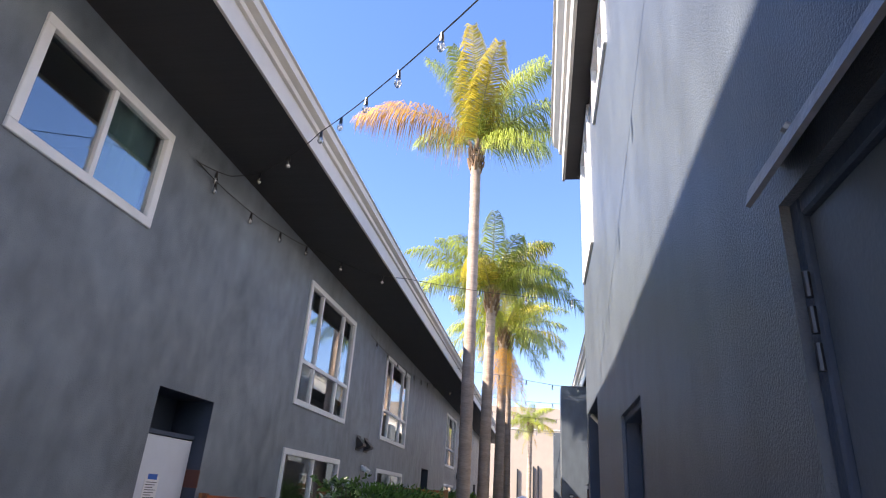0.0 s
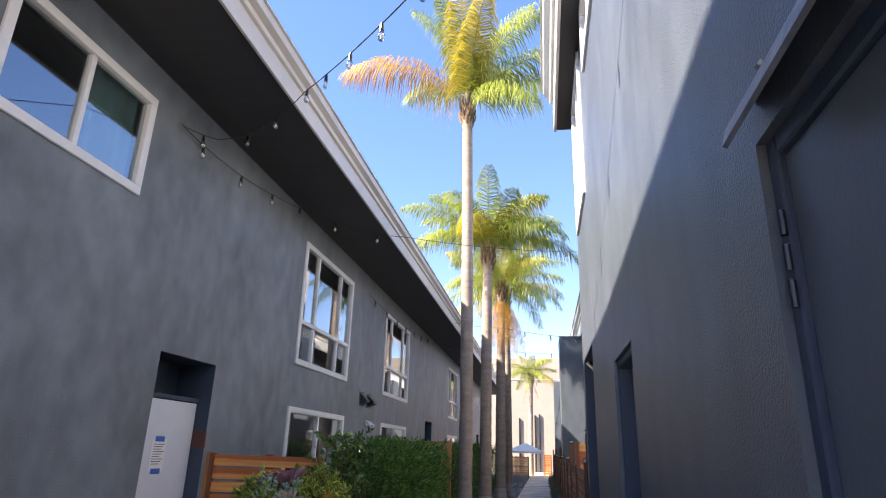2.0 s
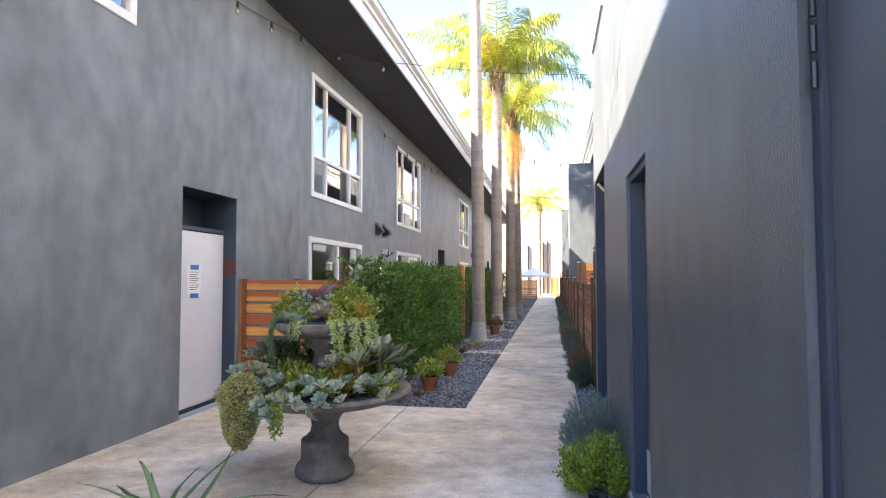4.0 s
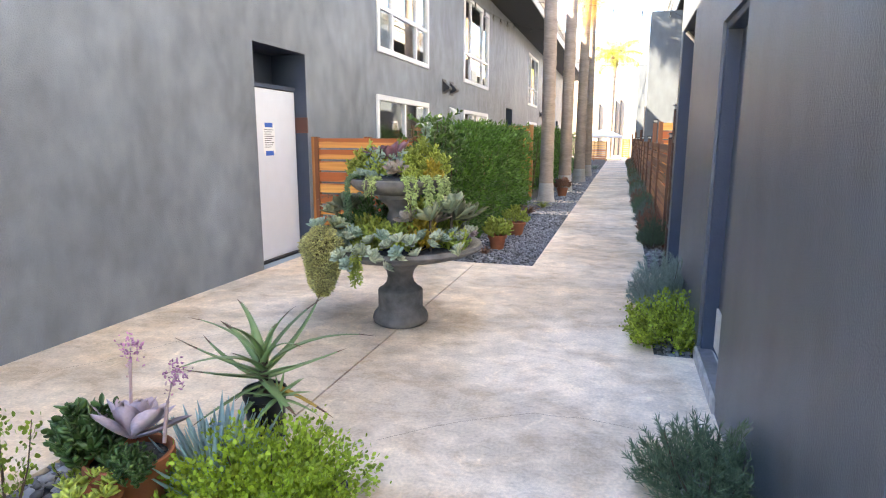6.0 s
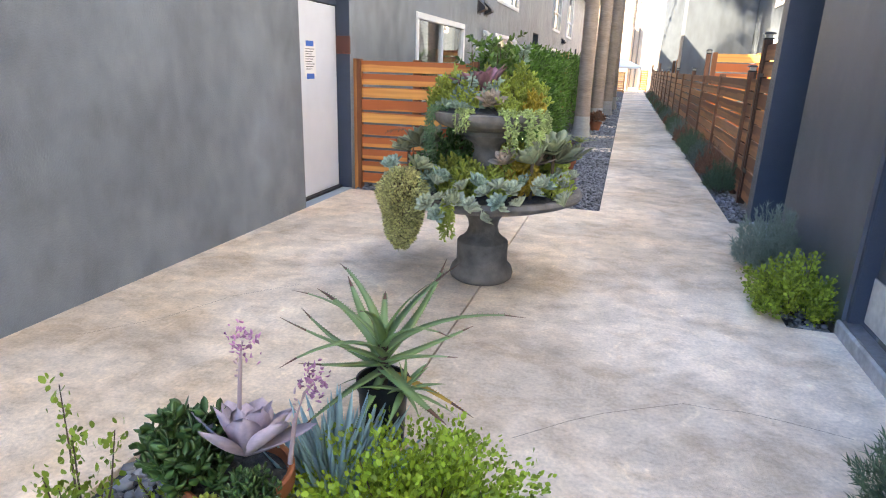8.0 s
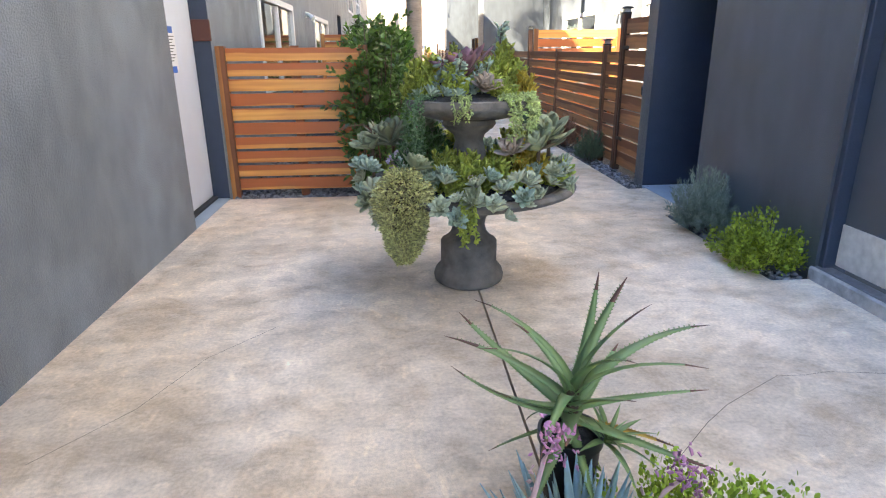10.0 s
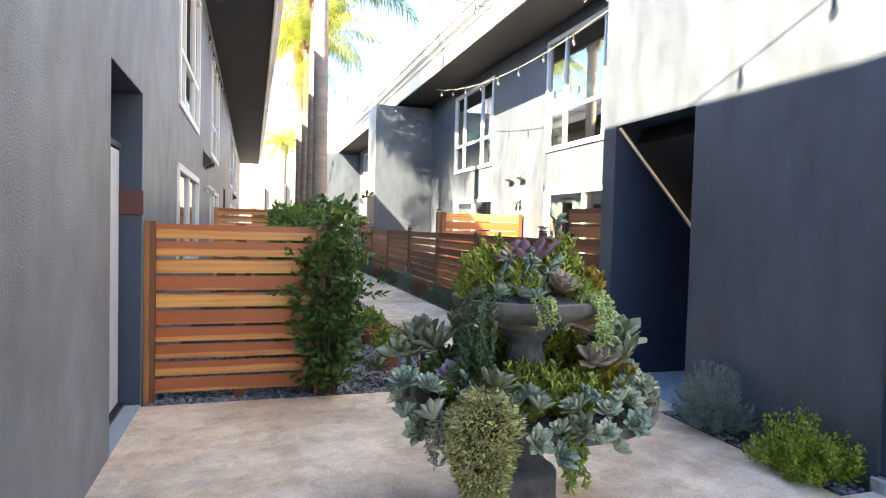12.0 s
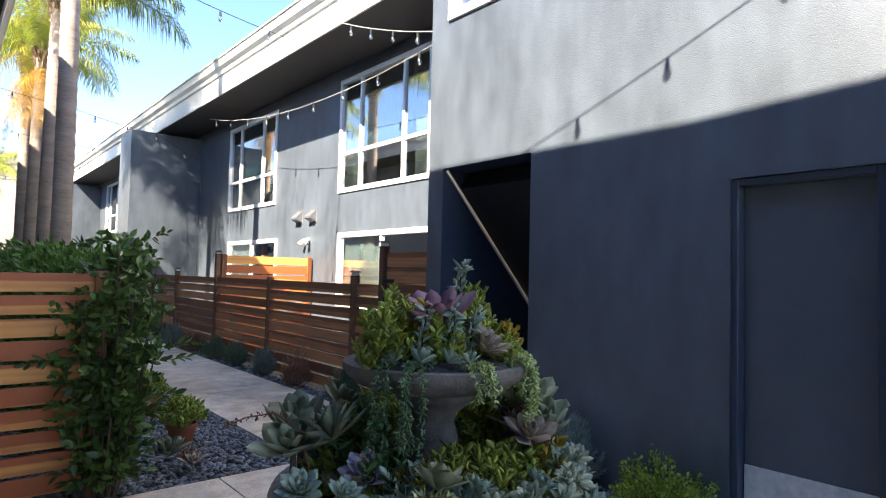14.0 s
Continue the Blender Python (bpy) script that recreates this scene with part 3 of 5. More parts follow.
# Out-of-view wedge added to lift the eave's shadow line on the near wall.
wedge = bmesh.new()
w = [[wedge.verts.new((x, y, z)) for y, z in ((5.0, 5.95), (-3.9, 5.95), (-3.9, 6.42))] for x in (-2.5, 1.36)]
wedge.faces.new(w[0]), wedge.faces.new(w[1][::-1])
for i in range(3):
    wedge.faces.new((w[0][i], w[0][(i + 1) % 3], w[1][(i + 1) % 3], w[1][i]))
bmesh.ops.recalc_face_normals(wedge, faces=wedge.faces)
tagged(part("roof_rise", wedge, M["soffit"]), "unseen wedge above the roof, added to lift its shadow line", "roof", kind="structure")


# ---- doors and fittings of the projecting block ----
def plain_door(y0, y1, z1, x):
    d = thing("door_2" if y0 > 3 else "door_3", (x, (y0 + y1) / 2, 0), "navy-painted flush door set back in the wall", "door", kind="structure")
    h = (y1 - y0) / 2
    off = 0.0 if y0 > 3 else -0.075
    part("leaf", boxed(0.11 + off, 0.16 + off, -h + 0.052, h - 0.052, 0.11, z1 - 0.052, 0.004), M["slate_door"], d)
    for s in (-1, 1):
        a, b = sorted((s * (h - 0.001), s * (h - 0.05)))
        part("frame", boxed(0.02, 0.19, a, b, 0.0, z1 - 0.001, 0.006), M["navy"], d)
    part("frame", boxed(0.02, 0.19, -h + 0.051, h - 0.051, z1 - 0.05, z1 - 0.002, 0.006), M["navy"], d)
    part("threshold", boxed(-0.015, 0.109, -h - 0.04, h + 0.04, -0.02, 0.09, 0.012), M["sill"], d, "worn concrete threshold")
    if y0 > 3:
        part("kick_plate", boxed(0.098, 0.109, -h + 0.055, h - 0.055, 0.12, 0.40, 0.002), M["kick"], d, "pale scuffed kick plate")
        part("threshold_strip", boxed(0.0, 0.09, -h, h, 0.0905, 0.1, 0.002), M["steel"], d, "bare metal strip")
    return d


plain_door(OPEN_2[0], OPEN_2[1], OPEN_2[3], NEAR)
d3 = plain_door(OPEN_1[0], OPEN_1[1], OPEN_1[3], NEAR)
for k in range(3):
    part("hinge", tube([(0.012, 0.64, 2.1 - k * 0.075), (0.012, 0.64, 2.155 - k * 0.075)], 0.008, 8), M["metal"], d3, "paint-worn metal hinge")
hood = thing("door_hood", (NEAR, 1.41, 2.335), "painted sheet-metal drip hood over a door", "flashing")
bm = bmesh.new()
prof = [(0.0, 0.10), (-0.015, 0.10), (-0.07, 0.02), (-0.08, -0.02), (-0.07, -0.025), (-0.06, 0.005), (0.0, 0.085)]
ends = [[bm.verts.new((a, y, b)) for a, b in prof] for y in (-0.85, 0.73)]
for i in range(len(prof)):
    j = (i + 1) % len(prof)
    bm.faces.new((ends[0][i], ends[0][j], ends[1][j], ends[1][i]))
bm.faces.new(ends[0]), bm.faces.new(ends[1][::-1])
bmesh.ops.recalc_face_normals(bm, faces=bm.faces)
part("sheet", bm, M["steel"], hood)
for y in (-0.5, -0.15, 0.2, 0.55):
    part("rivet", tube([(-0.04, y, 0.058), (-0.052, y, 0.066)], 0.012, 8), M["steel"], hood)


def vent_pair(x, side, y, z, mat_name):
    for k in range(2):
        v = thing("dryer_vent", (x, y + k * 0.62, z), "hooded metal wall vent casting a short shadow", "vent", "wall vents")
        bm = bmesh.new()
        prof = [(0.003, 0.13), (0.16, -0.02), (0.16, -0.06), (0.003, -0.13)]
        e = [[bm.verts.new((side * a, yy, b)) for a, b in prof] for yy in (-0.13, 0.13)]
        for i in range(4):
            j = (i + 1) % 4
            bm.faces.new((e[0][i], e[0][j], e[1][j], e[1][i]))
        bm.faces.new(e[0]), bm.faces.new(e[1][::-1])
        bmesh.ops.recalc_face_normals(bm, faces=bm.faces)
        part("hood", bm, M[mat_name], v)
        a, b = sorted((side * 0.001, side * 0.012))
        part("flange", boxed(a, b, -0.16, 0.16, -0.16, 0.16, 0.003), M[mat_name], v)


def wall_lamp(x, side, y, z):
    w = thing("wall_lamp", (x, y, z), "small white outdoor spot lamp on the wall, unlit", "lamp", "wall lamps")
    a, b = sorted((side * 0.001, side * 0.03))
    part("back_plate", boxed(a, b, -0.06, 0.06, -0.06, 0.06, 0.008), M["white"], w)
    for s in (-1, 1):
        part("head", tube([(side * 0.05, s * 0.07, 0.03), (side * 0.13, s * 0.1, -0.05), (side * 0.16, s * 0.11, -0.08)], 0.03, 10, 0.055), M["white"], w)
        part("arm", tube([(side * 0.028, s * 0.02, 0.0), (side * 0.055, s * 0.07, 0.028)], 0.012, 6), M["white"], w)


vent_pair(0.0, 1, 14.4, 2.7, "metal")
vent_pair(0.0, 1, 31.3, 2.7, "metal")
vent_pair(WALL_R, -1, 14.75, 2.78, "steel")
wall_lamp(0.0, 1, 14.9, 2.2)
wall_lamp(WALL_R, -1, 14.95, 2.25)
meter = thing("utility_box", (0.0, 3.4, 0.76), "small wall-coloured electrical box with a conduit", "utility box")
part("case", boxed(0.001, 0.05, -0.06, 0.06, -0.05, 0.07, 0.006), M["stucco"], meter)
part("conduit", tube([(0.02, 0, 0.07), (0.02, 0, 0.8)], 0.01, 8), M["stucco"], meter)


# ---- fences ----
def fence_across(name, x0, x1, y, z0, z1, boards, material, post_mat, label, tops=()):
    """Horizontal boards along x between two posts."""
    f = thing(name, (0, y, 0), label, "fence")
    pitch = (z1 - z0) / boards
    for i in range(boards):
        h = random.uniform(-0.006, 0.006)
        part("board", boxed(x0 + 0.045, x1 - 0.045, -0.01 + h, 0.012 + h, z0 + i * pitch + 0.014, z0 + (i + 1) * pitch - 0.012 + random.uniform(-0.004, 0.004), 0.003), material, f)
    for x in (x0 + 0.045, x1 - 0.045, *tops):
        part("post", boxed(x - 0.045, x + 0.045, 0.014 if x in tops else -0.045, 0.1 if x in tops else 0.045, -0.03, z1 + 0.012, 0.004), post_mat, f)
    return f


fence_across("slatted_fence", 0.003, 1.53, 8.12, 0.05, 1.54, 10, M["cedar"], M["cedar_post"], "orange-stained cedar fence of ten horizontal slats", (0.78,))
fence_across("slatted_fence", 0.03, 1.7, 17.1, 0.4, 1.88, 9, M["cedar"], M["cedar_post"], "orange-stained cedar fence between two front patios", (0.9,))
fence_across("slatted_fence", 4.73, 6.6, 14.73, 0.05, 1.88, 10, M["cedar"], M["cedar_post"], "sunlit orange cedar fence between two patios", (5.6,))
fence_across("slatted_fence", 4.73, 6.6, 24.6, 0.05, 1.88, 10, M["cedar"], M["cedar_post"], "sunlit orange cedar fence between two patios", (5.6,))


def solar_cap(x, y, z):
    c = thing("solar_post_light", (x, y, z), "small black solar lamp on a fence post", "post light", "post lights")
    part("collar", boxed(-0.05, 0.05, -0.05, 0.05, 0.0, 0.02, 0.004), M["black"], c)
    part("lens", boxed(-0.034, 0.034, -0.034, 0.034, 0.0205, 0.06), M["kick"], c)
    bm = boxed(-0.068, 0.068, -0.068, 0.068, 0.061, 0.085)
    for v in bm.verts:
        if v.co.z > 0.08:
            v.co.x *= 0.55
            v.co.y *= 0.55
    part("roof", bm, M["black"], c)


FX = 4.66
POSTS = [(9.24, 1.89, 1), (9.87, 1.53, 1), (12.38, 1.49, 0), (14.73, 1.86, 1), (17.15, 1.52, 1), (19.62, 1.45, 0), (22.05, 1.52, 1)] + [(24.5 + 2.45 * k, 1.5 if k % 2 else 1.86 if k % 4 == 0 else 1.5, k % 2) for k in range(9)]
side_fence = thing("walkway_fence", (FX, 0, 0), "brown cedar slat fence along the walkway with capped posts", "fence")
for y, z, cap in POSTS:
    part("post", boxed(-0.045, 0.045, y - 0.045, y + 0.045, -0.03, z, 0.004), M["post"], side_fence)
    if cap:
        solar_cap(FX, y, z + 0.001)
for (ya, za, _), (yb, zb, _) in zip(POSTS, POSTS[1:]):
    n = 9
    for i in range(n):
        h = random.uniform(-0.005, 0.005)
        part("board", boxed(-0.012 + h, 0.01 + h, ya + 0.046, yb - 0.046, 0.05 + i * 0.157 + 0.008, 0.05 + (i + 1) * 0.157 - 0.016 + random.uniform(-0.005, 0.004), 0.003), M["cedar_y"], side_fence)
gate = thing("garden_gate", (FX, 8.78, 0), "tall closed cedar gate of wide horizontal boards", "gate")
for y in (-0.42, 0.41):
    part("stile", boxed(-0.035, -0.013, y - 0.035, y + 0.035, 0.06, 1.83, 0.003), M["cedar_post"] if y < 0 else M["post"], gate)
for i in range(10):
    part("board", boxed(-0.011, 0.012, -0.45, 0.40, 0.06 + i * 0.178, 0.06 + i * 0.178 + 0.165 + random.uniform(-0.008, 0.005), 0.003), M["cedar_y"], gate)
part("post", boxed(-0.04, 0.04, -0.46, -0.451, -0.02, 1.84), M["post"], gate)
for z in (0.4, 1.5):
    part("hinge", boxed(-0.04, -0.0355, 0.2, 0.44, z - 0.02, z + 0.02), M["black"], gate, "black strap hinge")
part("latch", boxed(-0.06, -0.0355, -0.42, -0.34, 0.98, 1.08, 0.006), M["black"], gate, "black gate latch")

# ---- the planted fountain ----
FXY = (2.265, 5.37)
fountain = thing("fountain", (*FXY, 0), "two-tier cast-stone fountain replanted with succulents", "fountain")
part("base", lathe([(0.20, 0.0), (0.228, 0.022), (0.235, 0.055), (0.222, 0.095), (0.2, 0.12), (0.187, 0.135), (0.187, 0.285), (0.18, 0.297), (0.15, 0.315), (0.118, 0.35), (0.105, 0.40), (0.115, 0.45), (0.15, 0.495), (0.19, 0.525), (0.205, 0.55)]), M["stone"], fountain, smooth=True)
part("lower_bowl", lathe([(0.195, 0.551), (0.34, 0.562), (0.52, 0.595), (0.63, 0.63), (0.675, 0.65), (0.685, 0.67), (0.675, 0.693), (0.645, 0.697), (0.61, 0.68), (0.45, 0.665), (0.15, 0.66)], 64), M["stone"], fountain, "wide shallow bowl with a rolled rim", smooth=True)
part("stem", lathe([(0.15, 0.661), (0.17, 0.68), (0.155, 0.71), (0.11, 0.745), (0.104, 0.79), (0.112, 0.85), (0.1, 0.91), (0.088, 0.95), (0.1, 0.99), (0.15, 1.03), (0.17, 1.055), (0.16, 1.085)]), M["stone"], fountain, smooth=True)
part("upper_bowl", lathe([(0.16, 1.086), (0.24, 1.095), (0.34, 1.125), (0.385, 1.16), (0.395, 1.185), (0.395, 1.21), (0.38, 1.216), (0.36, 1.205), (0.2, 1.2), (0.05, 1.2)], 56), M["stone"], fountain, "smaller upper bowl", smooth=True)
for z, r, rz in ((0.657, 0.6, 0.07), (1.197, 0.35, 0.05)):
    part("soil", lathe([(r, z + 0.012), (r * 0.97, z + 0.02), (r * 0.6, z + rz), (0.02, z + rz + 0.01)], 32), M["soil"], fountain, "dark potting soil", smooth=True)


# ---- plant shapes ----
def blade(length_steps, width, thick, curl, point=0.35):
    """A fleshy leaf along x, its top hollow, tapering to a point."""
    s = np.linspace(0, 1, length_steps)
    w = width * np.clip(np.sin(np.pi * np.clip(s, 0.02, 1) ** (0.5 + point)), 0, None) ** 0.8 + 0.12 * width * (1 - s)
    z = curl * s ** 2
    t = thick * (1 - s * 0.8)
    v = []
    for a, b, c, d in zip(s, w, z, t):
        v += [(a, -b, c + 0.25 * b), (a, 0, c + 0.02 * b), (a, b, c + 0.25 * b), (a, 0, c - d)]
    f = []
    for i in range(length_steps - 1):
        for k in range(4):
            f.append((4 * i + k, 4 * i + (k + 1) % 4, 4 * i + 4 + (k + 1) % 4, 4 * i + 4 + k))
    return np.array(v, float), np.array(f)


def fan(shape, items):
    """Leaves of one shape: items of (azimuth, elevation, length, width factor, start, roll)."""
    bv, bf = shape
    vs, fs = [], []
    for k, (az, el, ln, wf, start, roll) in enumerate(items):
        m = Matrix.Translation(start) @ Matrix.Rotation(az, 4, "Z") @ Matrix.Rotation(-el, 4, "Y") @ Matrix.Rotation(roll, 4, "X")
        m = np.array(m)
        v = bv * np.array([ln, ln * wf, ln])
        vs.append(v @ m[:3, :3].T + m[:3, 3])
        fs.append(bf + k * len(bv))
    return np.concatenate(vs), np.concatenate(fs)


def plant_mat(name, color, rough=0.45, isl=0.25, trans=0.1):
    return mat(name, color, rough, 0.2, 12, island=isl, obj=0.2, trans=trans)


P = dict(
    pale=plant_mat("pale_green_succulent", (0.46, 0.52, 0.37)),
    blue=plant_mat("blue_green_succulent", (0.32, 0.43, 0.33)),
    grey=plant_mat("grey_purple_succulent", (0.19, 0.215, 0.13)),
    purple=plant_mat("purple_succulent", (0.31, 0.15, 0.185)),
    mauve=plant_mat("mauve_succulent", (0.42, 0.33, 0.26)),
    lilac=plant_mat("lilac_grey_succulent", (0.488, 0.403, 0.464)),
    lime=plant_mat("lime_sedum", (0.512, 0.620, 0.134), trans=0.25),
    gold=plant_mat("golden_sedum", (0.620, 0.464, 0.073), trans=0.25),
    olive=plant_mat("olive_sedum", (0.378, 0.451, 0.085), trans=0.2),
    tail=plant_mat("burro_tail", (0.488, 0.620, 0.244)),
    jade=plant_mat("deep_green_burro_tail", (0.146, 0.268, 0.134)),
    tassel=plant_mat("tassel_plant", (0.44, 0.43, 0.19), isl=0.6),
    dark=plant_mat("dark_green_leaf", (0.079, 0.177, 0.052), 0.3),
    aloe=plant_mat("aloe_leaf", (0.204, 0.336, 0.133), 0.38, 0.2),
    aloe_dry=plant_mat("dry_aloe_leaf", (0.620, 0.389, 0.071), 0.6, 0.2),
    chalk=plant_mat("blue_chalk_stick", (0.283, 0.460, 0.478)),
    shrub=plant_mat("bright_shrub_leaf", (0.29, 0.42, 0.05), 0.45, 0.4, 0.3),
    yellow=plant_mat("yellow_green_leaf", (0.27, 0.36, 0.05), 0.45, 0.5, 0.3),
    lavender=plant_mat("grey_lavender_leaf", (0.21, 0.28, 0.235), 0.7, 0.3, 0.15),
    rosemary=plant_mat("rosemary_leaf", (0.106, 0.177, 0.098), 0.6, 0.4, 0.1),
    brown=plant_mat("rusty_leaf", (0.283, 0.133, 0.079), 0.6, 0.4, 0.1),
    pink=plant_mat("pink_flower", (0.620, 0.283, 0.460), 0.5, 0.4, 0.2),
    stalk=plant_mat("pale_pink_stalk", (0.620, 0.442, 0.442), 0.5),
    bush=plant_mat("glossy_bush_leaf", (0.095, 0.19, 0.038), 0.32, 0.45, 0.28),
    sage=plant_mat("sage_green_succulent", (0.33, 0.37, 0.22)),
    leaf=M["hedge"],
)
ROS = blade(6, 0.25, 0.10, 0.22, 0.8)
AEON = blade(8, 0.19, 0.05, 0.16, 1.1)
BROAD = blade(8, 0.27, 0.06, 0.24, 0.95)


LEAF_MESH = {}


def leaf_mesh(shape, kind):
    """One leaf, shared by all the leaves of its shape and colour."""
    key = (id(shape), kind)
    if key not in LEAF_MESH:
        me = bpy.data.meshes.new("leaf")
        me.from_pydata([tuple(v) for v in shape[0]], [], [tuple(f) for f in shape[1]])
        me.materials.append(P[kind])
        me.shade_smooth()
        LEAF_MESH[key] = me
    return LEAF_MESH[key]


def leaf_parts(owner, shape, kind, items, name="leaf"):
    me = leaf_mesh(shape, kind)
    for az, el, ln, wf, start, roll in items:
        ob = new(name, me)
        ob.parent = owner
        ob.matrix_basis = Matrix.Translation(start) @ Matrix.Rotation(az, 4, "Z") @ Matrix.Rotation(-el, 4, "Y") @ Matrix.Rotation(roll, 4, "X") @ Matrix.Diagonal((ln, ln * wf, ln, 1))


def rosette(center, radius, n, kind, label, tilt=(0, 0), shape=ROS, flat=0.25, name="succulent", steep=1.25):
    """A rosette of fleshy leaves in a golden spiral."""
    items = []
    for i in range(n):
        q = i / (n - 1)
        items.append((i * 2.39996 + random.uniform(-0.1, 0.1), flat + (1 - q) ** 1.2 * (steep - flat) + random.uniform(-0.06, 0.06),
                      radius * (0.42 + 0.58 * q ** 0.7) * random.uniform(0.92, 1.05), random.uniform(0.9, 1.1), (0, 0, 0.05 * radius * (1 - q)), random.uniform(-0.1, 0.1)))
    ob = thing(name, center, label, "succulent")
    ob.matrix_basis = Matrix.Translation(center) @ Euler((tilt[0], tilt[1], random.uniform(0, 6))).to_matrix().to_4x4()
    leaf_parts(ob, shape, kind, items)
    return ob


LEAF_V = np.array([(0, 0, 0), (0.35, 0.2, 0.05), (0.42, 0, 0.0), (0.35, -0.2, 0.05), (1, 0, -0.06)], float)
LEAF_F = np.array([(0, 2, 1, 1), (0, 3, 2, 2), (1, 2, 4, 4), (2, 3, 4, 4)])[:, :3]
BEAD = blade(3, 0.3, 0.3, 0.1, 0.4)
OVAL_V = np.array([(0, 0, 0), (0.25, 0.2, 0.05), (0.6, 0.24, 0.06), (0.88, 0.12, 0.02), (1, 0, -0.04), (0.88, -0.12, 0.02), (0.6, -0.24, 0.06), (0.25, -0.2, 0.05), (0.5, 0, 0)], float)
OVAL_F = np.array([(8, k, (k + 1) % 8) for k in range(8)])
ROUND = (OVAL_V * np.array([1, 1.35, 1]), OVAL_F)
NEEDLE_V = LEAF_V * np.array([1, 0.28, 1])


def leaves_at(name, pts, dirs, size, kind, parent=None, label="", shape=None, vary=0.35):
    bv, bf = shape or (LEAF_V, LEAF_F)
    sizes = size * np.random.uniform(1 - vary, 1 + vary, len(pts))
    v, f = spread(bv, bf, np.asarray(pts, float), np.asarray(dirs, float), sizes)
    return arrays(name, v, f, P[kind] if isinstance(kind, str) else kind, parent, label)


def shrub(name, base, radius, height, sprigs, per, size, kind, label, category="shrub", group="", spread_out=0.9, shape=None, lean=0.25, scatter=0.12, loose=0.0):
    """Sprigs that fan out of one foot into a rounded cushion, with leaves along each, and woody stems."""
    t = thing(name, base, label, category, group)
    pts, dirs = [], []
    for i in range(sprigs):
        az, q = i * 2.39996 + random.uniform(-0.4, 0.4), math.sqrt((i + 0.5) / sprigs)
        th = q * 1.42
        k1 = random.uniform(0.6, 1.0 + scatter)
        b = Vector((math.cos(az) * math.sin(th) * radius * k1, math.sin(az) * math.sin(th) * radius * k1, height * (0.12 + 0.88 * math.cos(th)) * k1))
        a = Vector((b.x * 0.2, b.y * 0.2, 0.0))
        mid = Vector((b.x * 0.75, b.y * 0.75, b.z * 0.55))
        for k in range(per):
            s = 0.25 + 0.75 * math.sqrt((k + random.random()) / per)
            p = a * (1 - s) ** 2 + mid * 2 * s * (1 - s) + b * s ** 2
            d = (b - a).normalized() * 0.9 + Vector(np.random.normal(0, 0.6, 3)) + Vector((0, 0, lean))
            pts.append(p + Vector(np.random.normal(0, 1, 3)) * loose), dirs.append(d)
        if i % max(1, sprigs // 12) == 0:
            part("stem", tube([a, mid, b], 0.006, 4, 0.002), M["stem"], t)
    ob = leaves_at("foliage", pts, dirs, size, kind, t, shape=shape)
    ob["kind"] = "stuff"
    return t


def trail(points, radius, size, kind, step=0.012, shape=BEAD):
    """Beads of leaf round a hanging stem."""
    pts, dirs = [], []
    P0 = [Vector(p) for p in points]
    for a, b in zip(P0, P0[1:]):
        n = max(2, int((b - a).length / step))
        for i in range(n):
            p = a.lerp(b, i / n)
            for _ in range(3):
                d = Vector(np.random.normal(0, 1, 3)) - (b - a).normalized() * 0.1
                d.normalize()
                pts.append(p + d * radius * 0.4), dirs.append(d + (b - a).normalized() * 0.5)
    return pts, dirs


def hanging(name, x, y, z, out, drop, strands, kind, label, size=0.016, width=0.1):
    """Trailing stems over a bowl's rim; out: the way it falls."""
    o = Vector((*out, 0)).normalized()
    side = Vector((-o.y, o.x, 0))
    t = thing(name, (x, y, z), label, "succulent")
    for i in range(strands):
        d = drop * random.uniform(0.45, 1.0)
        a = side * random.uniform(-1, 1) * width
        line = [a - o * 0.07 + Vector((0, 0, 0.02)), a + Vector((0, 0, 0.025)), a + o * 0.03 + side * random.uniform(-0.01, 0.01) - Vector((0, 0, 0.02)),
                a + o * random.uniform(0.02, 0.05) + side * random.uniform(-0.02, 0.02) - Vector((0, 0, d * 0.55)), a + o * random.uniform(0.01, 0.05) + side * random.uniform(-0.02, 0.02) - Vector((0, 0, d))]
        p, q = trail(line, 0.014, size, kind)
        leaves_at("strand", p, q, size, kind, t, shape=BEAD)
    return t


def clump(center, radius, height, n, kind, label, name="sedum", size=0.02):
    """A tuft of short stems, each with a small rosette of leaves at its head."""
    pts, dirs = [], []
    for i in range(n):
        az, q = i * 2.39996, math.sqrt((i + 0.5) / n)
        top = Vector((math.cos(az) * radius * q, math.sin(az) * radius * q, height * (1 - 0.5 * q * q) * random.uniform(0.5, 1.3)))
        ax = Vector((math.cos(az) * q * 0.7, math.sin(az) * q * 0.7, 1)).normalized()
        for k in range(16):
            r = k * 2.39996
            d = Vector((math.cos(r), math.sin(r), random.uniform(0.1, 0.9)))
            pts.append(top - ax * 0.006 * (15 - k)), dirs.append(d + ax * 0.6)
    t = thing(name, center, label, "succulent")
    leaves_at("foliage", pts, dirs, size, kind, t, shape=ROS)["kind"] = "stuff"
    for k in range(3):
        az = k * 2.1
        part("stem", tube([(0, 0, 0), (math.cos(az) * radius * 0.4, math.sin(az) * radius * 0.4, height * 0.6)], 0.005, 5, 0.003), M["stem"], t)
    return t


# ---- succulents in the lower bowl ----
def rim(angle, r, z):
    a = radians(angle)
    return FXY[0] + r * math.cos(a), FXY[1] + r * math.sin(a), z


